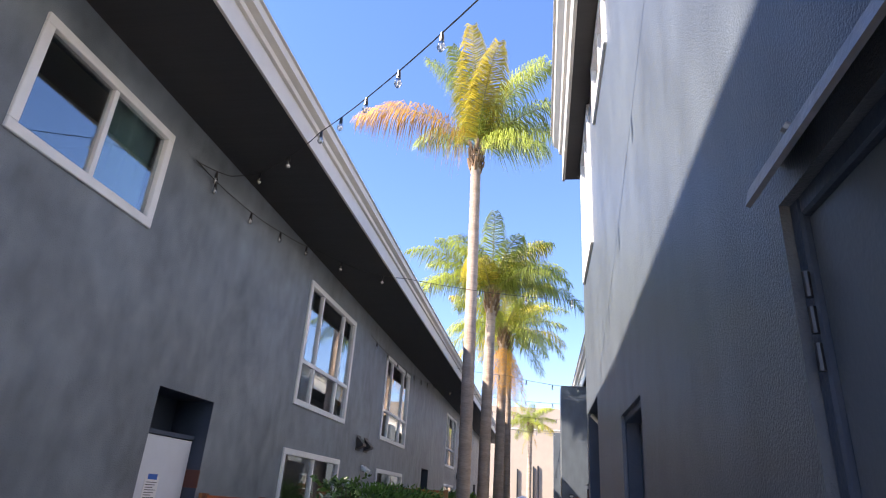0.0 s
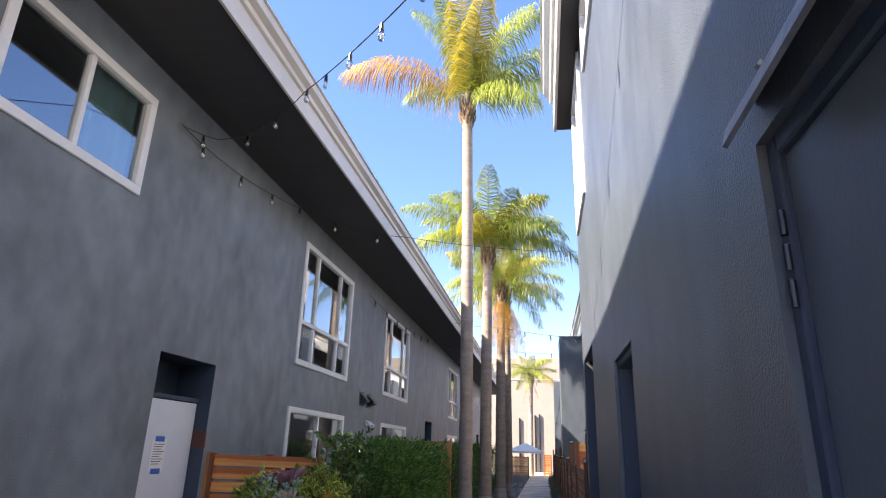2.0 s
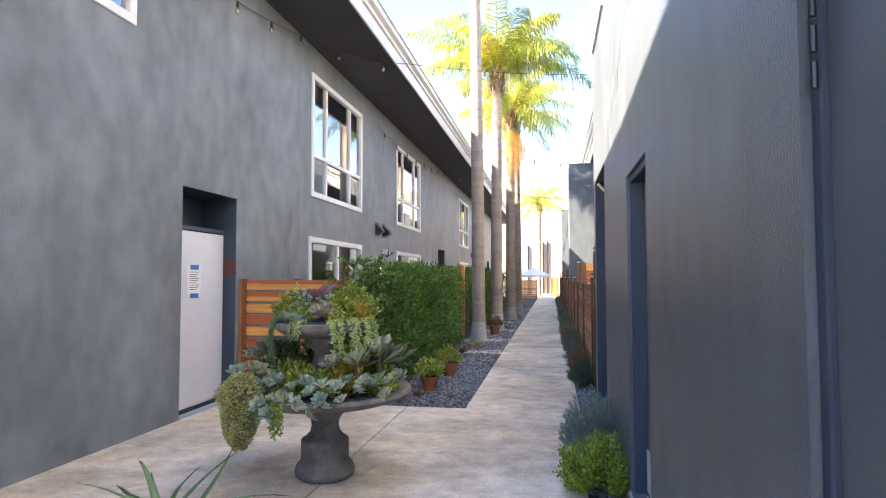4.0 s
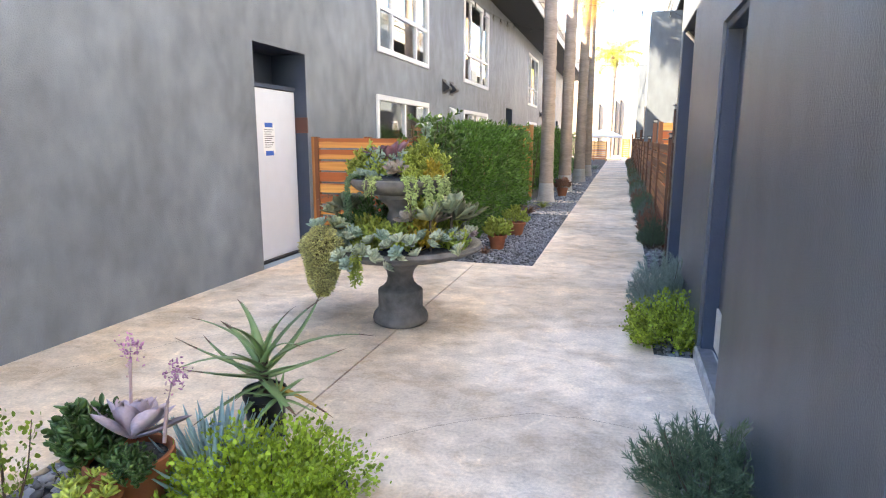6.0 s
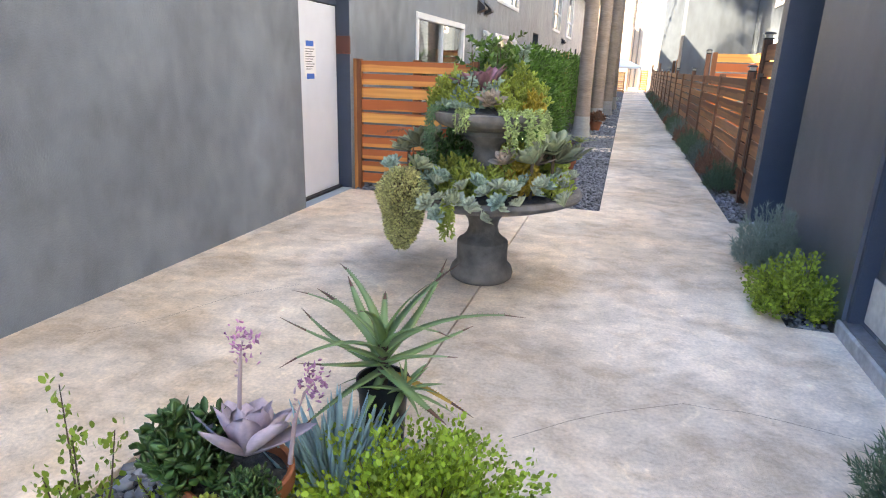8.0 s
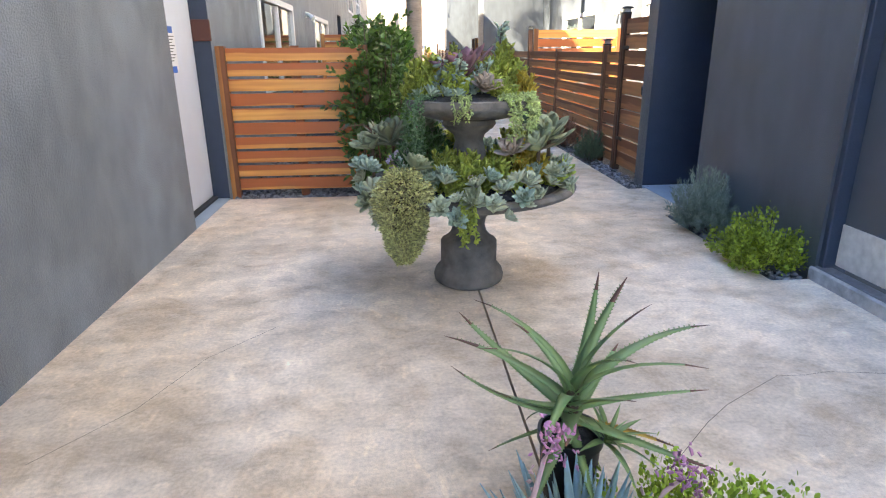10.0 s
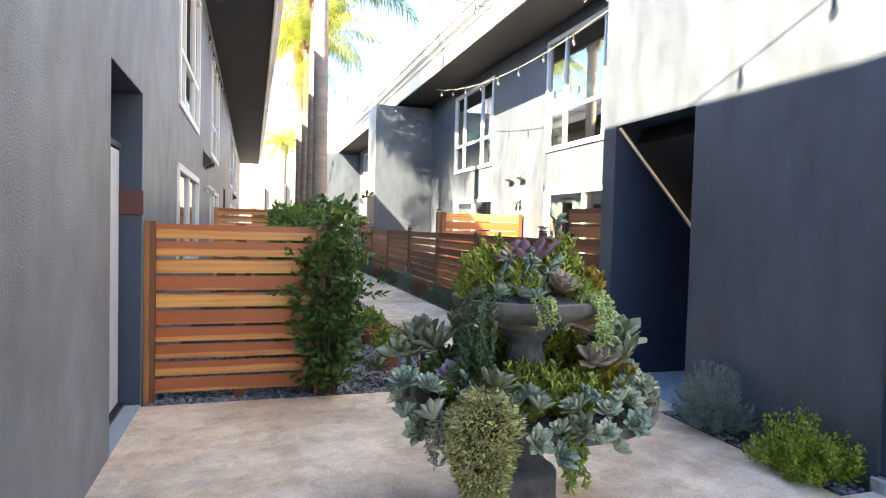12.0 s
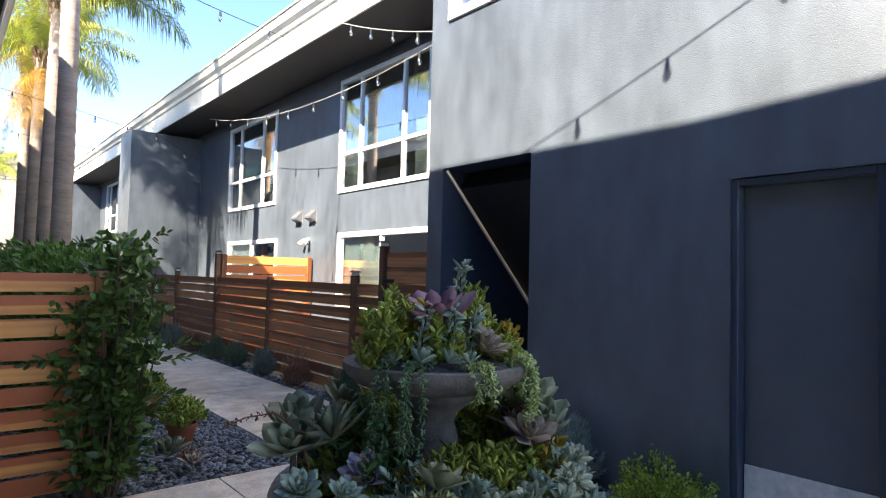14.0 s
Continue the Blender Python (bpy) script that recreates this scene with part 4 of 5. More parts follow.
for ang, r, rad, n, kind, z, shape, label in (
        (-92, 0.58, 0.075, 26, "pale", 0.63, ROS, "pale green rosette succulent on the fountain rim"),
        (-78, 0.62, 0.07, 26, "pale", 0.61, ROS, "pale green rosette succulent on the fountain rim"),
        (-62, 0.60, 0.08, 28, "pale", 0.625, ROS, "pale green rosette succulent on the fountain rim"),
        (-48, 0.63, 0.06, 24, "pale", 0.61, ROS, "pale green rosette succulent on the fountain rim"),
        (-36, 0.58, 0.075, 26, "blue", 0.63, ROS, "blue-green rosette succulent near the rim"),
        (-20, 0.60, 0.07, 26, "pale", 0.62, ROS, "pale green rosette succulent on the fountain rim"),
        (-112, 0.52, 0.09, 30, "blue", 0.66, ROS, "blue-green rosette succulent in the lower bowl"),
        (-102, 0.68, 0.06, 22, "pale", 0.57, ROS, "small pale rosette hanging over the rim"),
        (-85, 0.70, 0.06, 22, "pale", 0.555, ROS, "small pale rosette hanging over the rim"),
        (-70, 0.71, 0.055, 22, "pale", 0.53, ROS, "small pale rosette hanging over the rim"),
        (-8, 0.5, 0.17, 24, "grey", 0.72, AEON, "large grey-purple aeonium with broad leaves"),
        (12, 0.58, 0.16, 22, "grey", 0.70, AEON, "large grey-green aeonium with broad leaves"),
        (-25, 0.40, 0.14, 22, "mauve", 0.70, AEON, "brownish mauve rosette succulent in the lower bowl"),
        (160, 0.58, 0.165, 22, "grey", 0.72, AEON, "large grey-green aeonium leaning over the rim"),
        (180, 0.5, 0.16, 22, "grey", 0.76, AEON, "large grey-green aeonium with long leaves"),
        (198, 0.46, 0.1, 30, "lilac", 0.68, ROS, "lilac-grey rosette succulent in the lower bowl"),
        (188, 0.68, 0.085, 30, "blue", 0.66, ROS, "blue-green spiky rosette at the rim"),
        (205, 0.68, 0.075, 30, "blue", 0.68, ROS, "blue-green spiky rosette at the rim"),
        (40, 0.55, 0.14, 20, "grey", 0.70, AEON, "grey-green aeonium behind the stem"),
        (70, 0.55, 0.10, 24, "blue", 0.66, ROS, "blue-green rosette succulent in the lower bowl"),
        (110, 0.55, 0.12, 22, "grey", 0.68, AEON, "grey-green aeonium behind the stem"),
        (135, 0.52, 0.09, 26, "pale", 0.65, ROS, "pale green rosette succulent")):
    a = radians(ang)
    rosette(rim(ang, r, z + (0.15 if shape is ROS else 0.19)), rad * (1.15 if shape is ROS else 1.25), n, kind, label, (-0.5 * math.sin(a) * (r > 0.45), 0.5 * math.cos(a) * (r > 0.45)), shape, 0.15 if shape is ROS else 0.1)
for ang, r, rad, n, kind, z, label in (
        (-42, 0.5, 0.17, 18, "sage", 0.93, "large sage-green rosette with broad pale-edged leaves"), (-16, 0.5, 0.19, 18, "sage", 0.98, "large sage-green rosette with broad pale-edged leaves"),
        (-60, 0.42, 0.13, 18, "mauve", 0.92, "brownish mauve rosette among golden sedum"), (-128, 0.58, 0.13, 20, "sage", 0.86, "sage-green rosette at the bowl's edge"),
        (150, 0.56, 0.19, 17, "grey", 0.93, "large grey-green rosette with long broad leaves"), (172, 0.62, 0.18, 17, "sage", 0.9, "large sage rosette leaning over the rim"),
        (130, 0.42, 0.15, 17, "grey", 0.98, "grey-green rosette on a tall stem")):
    a = radians(ang)
    rosette(rim(ang, r, z), rad, n, kind, label, (-0.45 * math.sin(a), 0.45 * math.cos(a)), BROAD, 0.18)
    tagged(part("stem", tube([rim(ang, r, 0.69), rim(ang, r, z)], 0.012, 6), M["stem"]), "woody stem under a succulent rosette", "plant stem")
for ang, r, rad, h, n, kind, label in (
        (-45, 0.42, 0.12, 0.17, 34, "gold", "golden yellow sedum tuft in the lower bowl"), (-95, 0.36, 0.13, 0.13, 36, "olive", "olive green sedum tuft in the lower bowl"),
        (-65, 0.38, 0.12, 0.12, 30, "lime", "lime green sedum tuft in the lower bowl"), (-120, 0.36, 0.12, 0.14, 30, "olive", "dark olive sedum tuft"),
        (-150, 0.42, 0.12, 0.14, 30, "dark", "dark green leafy succulent tuft"), (165, 0.33, 0.12, 0.2, 30, "dark", "dark green leafy succulent tuft"),
        (0, 0.3, 0.1, 0.2, 26, "olive", "olive green sedum tuft in the lower bowl"), (30, 0.38, 0.12, 0.16, 30, "lime", "lime green sedum tuft in the lower bowl"),
        (90, 0.38, 0.13, 0.2, 30, "olive", "olive green sedum tuft in the lower bowl"), (130, 0.36, 0.13, 0.2, 30, "dark", "dark green leafy succulent tuft"),
        (-18, 0.55, 0.09, 0.09, 24, "lime", "lime green sedum tuft in the lower bowl"), (-130, 0.52, 0.1, 0.1, 28, "blue", "blue-green sedum tuft in the lower bowl"),
        (220, 0.48, 0.1, 0.12, 26, "blue", "blue-green sedum tuft in the lower bowl"), (55, 0.58, 0.1, 0.12, 24, "blue", "blue-green sedum tuft in the lower bowl")):
    clump(rim(ang, r, 0.69), rad * 1.3, h * 1.5, int(n * 1.1), kind, label, size=0.04)
for k in range(22):
    ang = k * 137.5
    rr = 0.36 + 0.26 * ((k * 0.618) % 1)
    a = radians(ang)
    kind = ("pale", "blue", "pale", "lilac", "pale", "mauve")[k % 6]
    rosette(rim(ang, rr, 0.75 + 0.1 * (0.62 - rr)), random.uniform(0.05, 0.085), 26, kind, "small rosette among the succulents of the lower bowl", (-0.35 * math.sin(a), 0.35 * math.cos(a)))
for k in range(14):
    ang = k * 137.5 + 60
    rr = 0.3 + 0.26 * ((k * 0.618) % 1)
    clump(rim(ang, rr, 0.69), 0.1, 0.15, 30, ("olive", "lime", "blue", "gold", "olive", "dark")[k % 6], "low sedum filling the lower bowl", size=0.036)
for k in range(12):
    ang = -128 + k * 11 + random.uniform(-3, 3)
    a, rr = radians(ang), (0.66, 0.54, 0.61)[k % 3]
    rosette(rim(ang, rr, 0.80 - 0.1 * (rr > 0.64)), random.uniform(0.07, 0.095), 32, ("pale", "blue", "pale")[k % 3], "pale blue-green rosette crowding the fountain rim", (-0.55 * math.sin(a), 0.55 * math.cos(a)))
for k, ang in enumerate((-178, -168, -159, -150, -110, -102, -94, -86, -79, -71, -30)):
    a = radians(ang)
    rosette(rim(ang, 0.68 + 0.02 * (k % 2), 0.72 - 0.05 * (k % 3)), random.uniform(0.075, 0.1), 26, ("pale", "blue", "sage", "pale")[k % 4], "pale rosette spilling over the bowl's rim", (-0.95 * math.sin(a), 0.95 * math.cos(a)))
hanging("trailing_succulent", *rim(-98, 0.67, 0.685), (math.cos(radians(-98)), math.sin(radians(-98))), 0.24, 8, "olive", "green trailing succulent hanging over the lower bowl", 0.024, 0.06)
hanging("trailing_succulent", *rim(-150, 0.66, 0.685), (math.cos(radians(-150)), math.sin(radians(-150))), 0.2, 7, "pale", "pale trailing succulent hanging over the lower bowl", 0.022, 0.08)

# the dense tassel plant that hangs over the rim
pts, dirs = [], []
for i in range(15000):
    s = random.random()
    az = random.uniform(0, 2 * math.pi)
    w = 0.16 * (1 - 0.66 * s ** 1.8) * min(1.0, (0.35 + s * 3.2)) * min(1.0, (1.04 - s) * 6) ** 0.5
    q = random.uniform(0.72, 1.08) * (1 + 0.09 * math.sin(5 * az + 11 * s))
    z = 0.86 - 0.52 * s + random.uniform(-0.012, 0.012)
    pts.append((1.83 + w * q * math.cos(az), 4.85 + 0.85 * w * q * math.sin(az) - 0.03 * s, z))
    dirs.append((math.cos(az) + random.gauss(0, 0.6), math.sin(az) + random.gauss(0, 0.6), random.gauss(0.25, 0.6)))
tassel = thing("tassel_plant", (0, 0, 0), "dense yellow-green hanging cushion plant over the rim", "plant")
ob = leaves_at("foliage", pts, dirs, 0.024, "tassel", tassel)
ob["kind"] = "stuff"
part("root_mass", lathe([(0.015, 0.40), (0.04, 0.46), (0.07, 0.58), (0.10, 0.70), (0.10, 0.77), (0.06, 0.815), (0.015, 0.825)], 20), M["stem"], tassel).location = (1.83, 4.84, 0)

red = thing("flower_stalk", (1.7, 5.42, 0.84), "thin arching red flower stalk with tiny buds", "flower")
arch = [(0, 0, 0), (-0.02, 0.05, 0.14), (-0.1, 0.1, 0.2), (-0.2, 0.13, 0.19), (-0.28, 0.15, 0.16)]
part("stalk", tube(arch, 0.005, 6, 0.002), P["brown"], red)
p_, d_ = trail(arch[1:], 0.014, 0.012, "pink", 0.012)
leaves_at("flower_head", p_, d_, 0.013, "brown", red, shape=BEAD)["kind"] = "stuff"
part("side_stalk", tube([(-0.01, 0.03, 0.1), (0.05, 0.08, 0.2), (0.09, 0.1, 0.24)], 0.004, 5, 0.002), P["brown"], red)

# ---- succulents in the upper bowl ----
UX, UY = FXY
rosette((UX - 0.04, UY - 0.06, 1.34), 0.27, 18, "purple", "large purple rosette crowning the fountain", (0.2, -0.1), AEON, 0.35, steep=1.0)
rosette((UX + 0.06, UY - 0.24, 1.28), 0.12, 30, "mauve", "mauve rosette at the front of the upper bowl", (0.5, 0.1), ROS, 0.2)
for dx, dy, r in ((-0.17, -0.29, 0.065), (-0.25, -0.22, 0.07), (-0.1, -0.33, 0.055), (-0.31, -0.12, 0.06)):
    rosette((UX + dx, UY + dy, 1.25), r, 26, "blue", "small blue-green rosette on the upper rim", (0.5, -0.3))
for dx, dy, rad, h, n, kind, label in ((-0.24, 0.0, 0.15, 0.26, 60, "olive", "bushy green sedum in the upper bowl"), (0.2, -0.02, 0.15, 0.26, 64, "olive", "bushy olive sedum in the upper bowl"),
                                       (0.26, 0.12, 0.14, 0.22, 46, "lime", "lime sedum in the upper bowl"), (-0.05, 0.2, 0.18, 0.26, 50, "olive", "bushy green sedum behind the purple rosette"),
                                       (-0.1, -0.16, 0.1, 0.18, 34, "lime", "lime sedum in the upper bowl"), (0.32, -0.1, 0.08, 0.14, 30, "gold", "golden sedum at the upper rim"),
                                       (-0.33, -0.06, 0.1, 0.16, 34, "olive", "green sedum at the upper rim"), (0.17, -0.24, 0.08, 0.1, 26, "lime", "lime sedum at the upper rim"),
                                       (-0.12, -0.05, 0.1, 0.22, 30, "gold", "bronze-gold sedum in the upper bowl"), (0.1, -0.13, 0.09, 0.2, 30, "lime", "lime sedum in the upper bowl")):
    clump((UX + dx, UY + dy, 1.215), rad, h * 0.95, int(n * 0.8), kind, label, size=0.036)
for dx, dy, h in ((-0.1, -0.2, 0.26), (0.18, 0.08, 0.44), (0.0, -0.2, 0.2), (-0.2, -0.14, 0.24), (0.06, -0.16, 0.22)):
    p, d = trail([(UX + dx, UY + dy, 1.21), (UX + dx + 0.01, UY + dy, 1.21 + h * 0.6), (UX + dx + 0.03, UY + dy - 0.01, 1.21 + h)], 0.03, 0.03, "blue", 0.012)
    spike = thing("sedum_spike", label="upright blue-green sedum spike in the bowl", category="succulent")
    leaves_at("foliage", p, d, 0.04, "blue", spike, shape=BEAD)["kind"] = "stuff"
    part("stem", tube([(UX + dx, UY + dy, 1.21), (UX + dx + 0.028, UY + dy - 0.01, 1.2 + h)], 0.006, 5, 0.003), M["stem"], spike)
hanging("burro_tail", UX - 0.33, UY - 0.21, 1.215, (-0.85, -0.5), 0.5, 7, "jade", "long dark green burro tail hanging from the upper bowl", 0.019, 0.1)
hanging("burro_tail", UX - 0.08, UY - 0.38, 1.215, (-0.2, -1), 0.13, 7, "tail", "pale green burro tail over the front rim", 0.016, 0.05)
hanging("burro_tail", UX + 0.25, UY - 0.30, 1.215, (0.65, -0.75), 0.26, 11, "tail", "pale green burro tail over the rim", 0.021, 0.11)
hanging("burro_tail", UX + 0.38, UY - 0.08, 1.215, (1, -0.2), 0.3, 8, "tail", "pale green burro tail over the rim", 0.021, 0.08)

# ---- the planting bed beside the walk ----
AX, AY = 2.35, 3.21
pot = thing("aloe_pot", (AX, AY, 0.001), "black plastic nursery pot standing beside the planting bed", "plant pot")
part("wall", lathe([(0.08, 0.0), (0.085, 0.01), (0.1, 0.27), (0.108, 0.275), (0.108, 0.31), (0.098, 0.31), (0.094, 0.27), (0.04, 0.265)], 36), M["black"], pot, smooth=True)
part("soil", lathe([(0.093, 0.268), (0.02, 0.285)], 24), M["soil"], pot)
aloe = thing("aloe", (AX, AY, 0.265), "large spiky green aloe with curling leaf tips", "plant")
P["aloe_tip"] = plant_mat("withered_aloe_tip", (0.16, 0.075, 0.05), 0.6, 0.2)
for i in range(24):
    q = i / 23
    az = i * 2.39996 + random.uniform(-0.25, 0.25)
    el = 1.38 - 1.75 * q + random.uniform(-0.12, 0.12)
    ln = (0.36 + 0.12 * math.sin(q * 3)) * random.uniform(0.8, 1.2)
    curl = random.uniform(-0.75, -0.25) if q < 0.4 else random.uniform(-0.15, 0.4) if q < 0.75 else random.uniform(-0.6, 0.1)
    dry = i == 21
    bv, bf = blade(9, 0.052, 0.028, 0.0, 0.05)
    s = bv[:, 0].copy()
    bv[:, 1] = np.sign(bv[:, 1]) * (0.062 * (1 - s) ** 0.8 + 0.003)
    bend = curl * s ** 1.9
    lift = bv[:, 2] * (1 - 0.6 * s) + bend
    v = np.stack([bv[:, 0] * np.cos(0.6 * bend), bv[:, 1], lift], 1)
    # small teeth along both edges
    tv, tf = [], []
    for k in range(5, 30):
        sx = k / 32
        row = min(7, int(sx * 8))
        fr = sx * 8 - row
        for e in (0, 2):
            p = v[row * 4 + e] * (1 - fr) + v[row * 4 + 4 + e] * fr
            side = -1 if e == 0 else 1
            n0 = len(v) + len(tv)
            tv += [p + (-0.008, 0, 0), p + (0.008, 0, 0), p + (0.008, side * 0.014, 0.002)]
            tf.append((n0, n0 + 1, n0 + 2, n0 + 2))
    v, f = np.concatenate([v, tv]), np.concatenate([bf, np.array(tf)])
    a, b = fan((v, f[:len(bf)]), [(az, el, ln, 1.0, (0, 0, 0.2 - 0.14 * q), 0)])
    me_f = [tuple(x) for x in f[:len(bf)]] + [tuple(x[:3]) for x in f[len(bf):]]
    me = bpy.data.meshes.new("leaf")
    me.from_pydata([tuple(x) for x in a], [], me_f)
    me.materials.append(P["aloe_dry"] if dry else P["aloe"])
    me.materials.append(P["aloe_tip"])
    for k in range(24, len(bf)):
        me.polygons[k].material_index = 1 if k >= (28 if i % 3 else 24) else 0
    me.shade_smooth()
    ob = new("leaf", me)
    ob.parent = aloe
    if dry:
        tagged(ob, "dry yellow-orange leaf")
part("stem", tube([(0, 0, 0.0), (0, 0, 0.1), (0.0, 0, 0.2)], 0.022, 8), M["stem"], aloe)
rosette((AX + 0.1, AY - 0.05, 0.29), 0.22, 16, "aloe", "young aloe offset beside the large one", (0.1, 0.35), blade(7, 0.06, 0.03, -0.3, 0.1), 0.25, "aloe_offset")

PX, PY = 2.1, 2.6
tp = thing("terracotta_pot", (PX, PY, -0.03), "large terracotta pot with side pockets of succulents", "plant pot")
part("wall", lathe([(0.10, 0.0), (0.105, 0.01), (0.155, 0.22), (0.17, 0.225), (0.175, 0.235), (0.175, 0.285), (0.166, 0.29), (0.155, 0.285), (0.15, 0.25), (0.05, 0.245)], 40), M["terracotta"], tp, smooth=True)
part("soil", lathe([(0.149, 0.252), (0.02, 0.265)], 24), M["soil"], tp)
pk = thing("terracotta_pot", (PX + 0.03, PY - 0.23, -0.03), "small terracotta pot against the large one", "plant pot")
part("wall", lathe([(0.07, 0.0), (0.10, 0.18), (0.115, 0.185), (0.115, 0.225), (0.1, 0.225), (0.095, 0.2), (0.02, 0.2)], 30), M["terracotta"], pk, smooth=True)
rosette((PX + 0.05, PY - 0.03, 0.35), 0.23, 22, "lilac", "large lilac-grey echeveria in the terracotta pot", (0.4, 0.2), BROAD, 0.15)
clump((PX - 0.13, PY - 0.06, 0.25), 0.14, 0.2, 48, "dark", "dark green jade plant in the terracotta pot", "jade_plant", 0.05)
clump((PX + 0.13, PY - 0.12, 0.24), 0.09, 0.11, 40, "dark", "dark green sedum in the terracotta pot", "sedum", 0.022)
for k in range(9):
    rosette((PX + 0.03 + 0.075 * math.cos(k * 0.7), PY - 0.23 + 0.075 * math.sin(k * 0.7), 0.215 + 0.02 * (k % 2)), 0.06, 18, "lime", "lime yellow rosette in the small pot", (0.3 * math.sin(k), 0.3 * math.cos(k)))
for dx, dy, h, lean in ((-0.02, 0.04, 0.36, 0.03), (0.2, -0.02, 0.30, 0.06)):
    fl = thing("flower_stalk", (PX + dx, PY + dy, 0.34), "pink echeveria flower stalk with clustered buds", "flower")
    line = [(0, 0, 0), (lean * 0.3, 0.01, h * 0.5), (lean, 0.0, h * 0.85), (lean * 1.6, -0.01, h)]
    part("stalk", tube(line, 0.008, 6, 0.004), P["stalk"], fl)
    top = Vector(line[-1])
    pts = [top + Vector(np.random.normal(0, 1, 3)) * Vector((0.02, 0.02, 0.03)) for _ in range(70)]
    leaves_at("flower_head", pts, np.random.normal(0, 1, (70, 3)) + (0, 0, 0.6), 0.015, "pink", fl, shape=BEAD)
    leaves_at("bracts", [Vector(line[1]) + Vector((0, 0, h * 0.06 * k)) for k in range(6)], np.random.normal(0, 1, (6, 3)), 0.02, "stalk", fl, shape=BEAD)
chalk = []
for i in range(120):
    az, q = i * 2.39996, math.sqrt(i / 120)
    chalk.append((az, 1.35 - 0.75 * q + random.uniform(-0.2, 0.2), random.uniform(0.09, 0.19), 1.0, (0.14 * q * math.cos(az), 0.17 * q * math.sin(az), 0.05 + 0.1 * (1 - q)), 0))
chalk_plant = thing("chalk_sticks", (2.3, 2.87, -0.03), "blue-grey chalk stick succulents between the pots", "succulent")
leaf_parts(chalk_plant, blade(5, 0.055, 0.06, 0.1, 0.1), "chalk", [(a, b, c * 1.6, d, e, f) for a, b, c, d, e, f in chalk])
shrub("lime_shrub", (2.64, 2.76, -0.03), 0.4, 0.34, 150, 80, 0.021, "shrub", "low bright green shrub with small leaves", shape=ROUND, scatter=0.22, loose=0.022)
shrub("lime_shrub", (1.66, 2.38, -0.03), 0.16, 0.66, 8, 44, 0.024, "shrub", "thin upright sprigs with small green leaves", shape=ROUND, loose=0.02)
shrub("lime_shrub", (2.4, 2.3, -0.03), 0.3, 0.22, 60, 24, 0.03, "shrub", "low bright green groundcover shrub")
shrub("lime_shrub", (1.85, 2.62, -0.03), 0.15, 0.3, 30, 24, 0.03, "shrub", "small bright green shrub beside the pot")

# ---- beds along the projecting wall ----
shrub("lavender", (4.41, 6.33, -0.03), 0.30, 0.56, 260, 46, 0.045, "lavender", "grey-green lavender bush at the wall", shape=(NEEDLE_V, LEAF_F))
shrub("lime_shrub", (4.42, 5.5, -0.03), 0.34, 0.34, 130, 60, 0.025, "yellow", "yellow-green low shrub at the wall", shape=ROUND, scatter=0.25, loose=0.022)
shrub("rosemary", (4.42, 3.32, -0.03), 0.34, 0.38, 230, 44, 0.042, "rosemary", "dark green rosemary bush at the wall", shape=(NEEDLE_V, LEAF_F))
y = 9.75
k = 0
while y < 40:
    kind, label = (("rosemary", "dark green rosemary bush"), ("brown", "rusty brown dry bush"), ("lavender", "grey lavender bush"), ("rosemary", "dark green rosemary bush"))[k % 4]
    far = y > 22
    shrub("lavender" if kind == "lavender" else "rosemary" if kind == "rosemary" else "dry_bush", (4.48, y, -0.02), random.uniform(0.2, 0.27), random.uniform(0.36, 0.52), 60 if far else 130, 24 if far else 36, 0.05, kind, label + " at the foot of the fence", "shrub", "fence shrubs", shape=(NEEDLE_V, LEAF_F))
    y += random.uniform(0.95, 1.35)
    k += 1

# ---- hedge and climber ----
def hedge(x0, x1, y0, y1, z1, n, label, size=0.07):
    h = thing("hedge", ((x0 + x1) / 2, (y0 + y1) / 2, 0), label, "hedge")
    w, l = (x1 - x0) / 2, (y1 - y0) / 2
    u = np.random.uniform(-1, 1, (n * 2, 3))
    edge = np.abs(u[:, :2]).max(axis=1)
    keep = (edge > 0.55) | (u[:, 2] > 0.55)
    u = u[keep][:n]
    bumps = np.array([noise.noise((a * l * 3.1, b * 2.3, c * 2.6)) for b, a, c in u])
    scale = 1 + 0.3 * bumps
    pts = np.stack([u[:, 0] * w * scale, u[:, 1] * l * (1 + 0.03 * bumps), 0.06 + (u[:, 2] + 1) / 2 * z1 * (1 + 0.13 * bumps)], 1)
    dirs = np.stack([u[:, 0] * 1.2, u[:, 1] * 0.4, 0.6 + u[:, 2] * 0.6], 1) + np.random.normal(0, 0.6, u.shape)
    ob = leaves_at("foliage", pts, dirs, size, "leaf", h)
    ob["kind"] = "stuff"
    for i in range(int(l * 4)):
        yy = -l + 0.2 + i * (2 * l - 0.4) / max(1, int(l * 4) - 1)
        xx = random.uniform(-0.3, 0.3) * w
        part("stem", tube([(xx, yy, -0.03), (xx + 0.05, yy + 0.04, z1 * 0.4), (xx + random.uniform(-0.2, 0.2), yy - 0.05, z1 * 0.85)], 0.018, 5, 0.006), M["stem"], h)
    return h


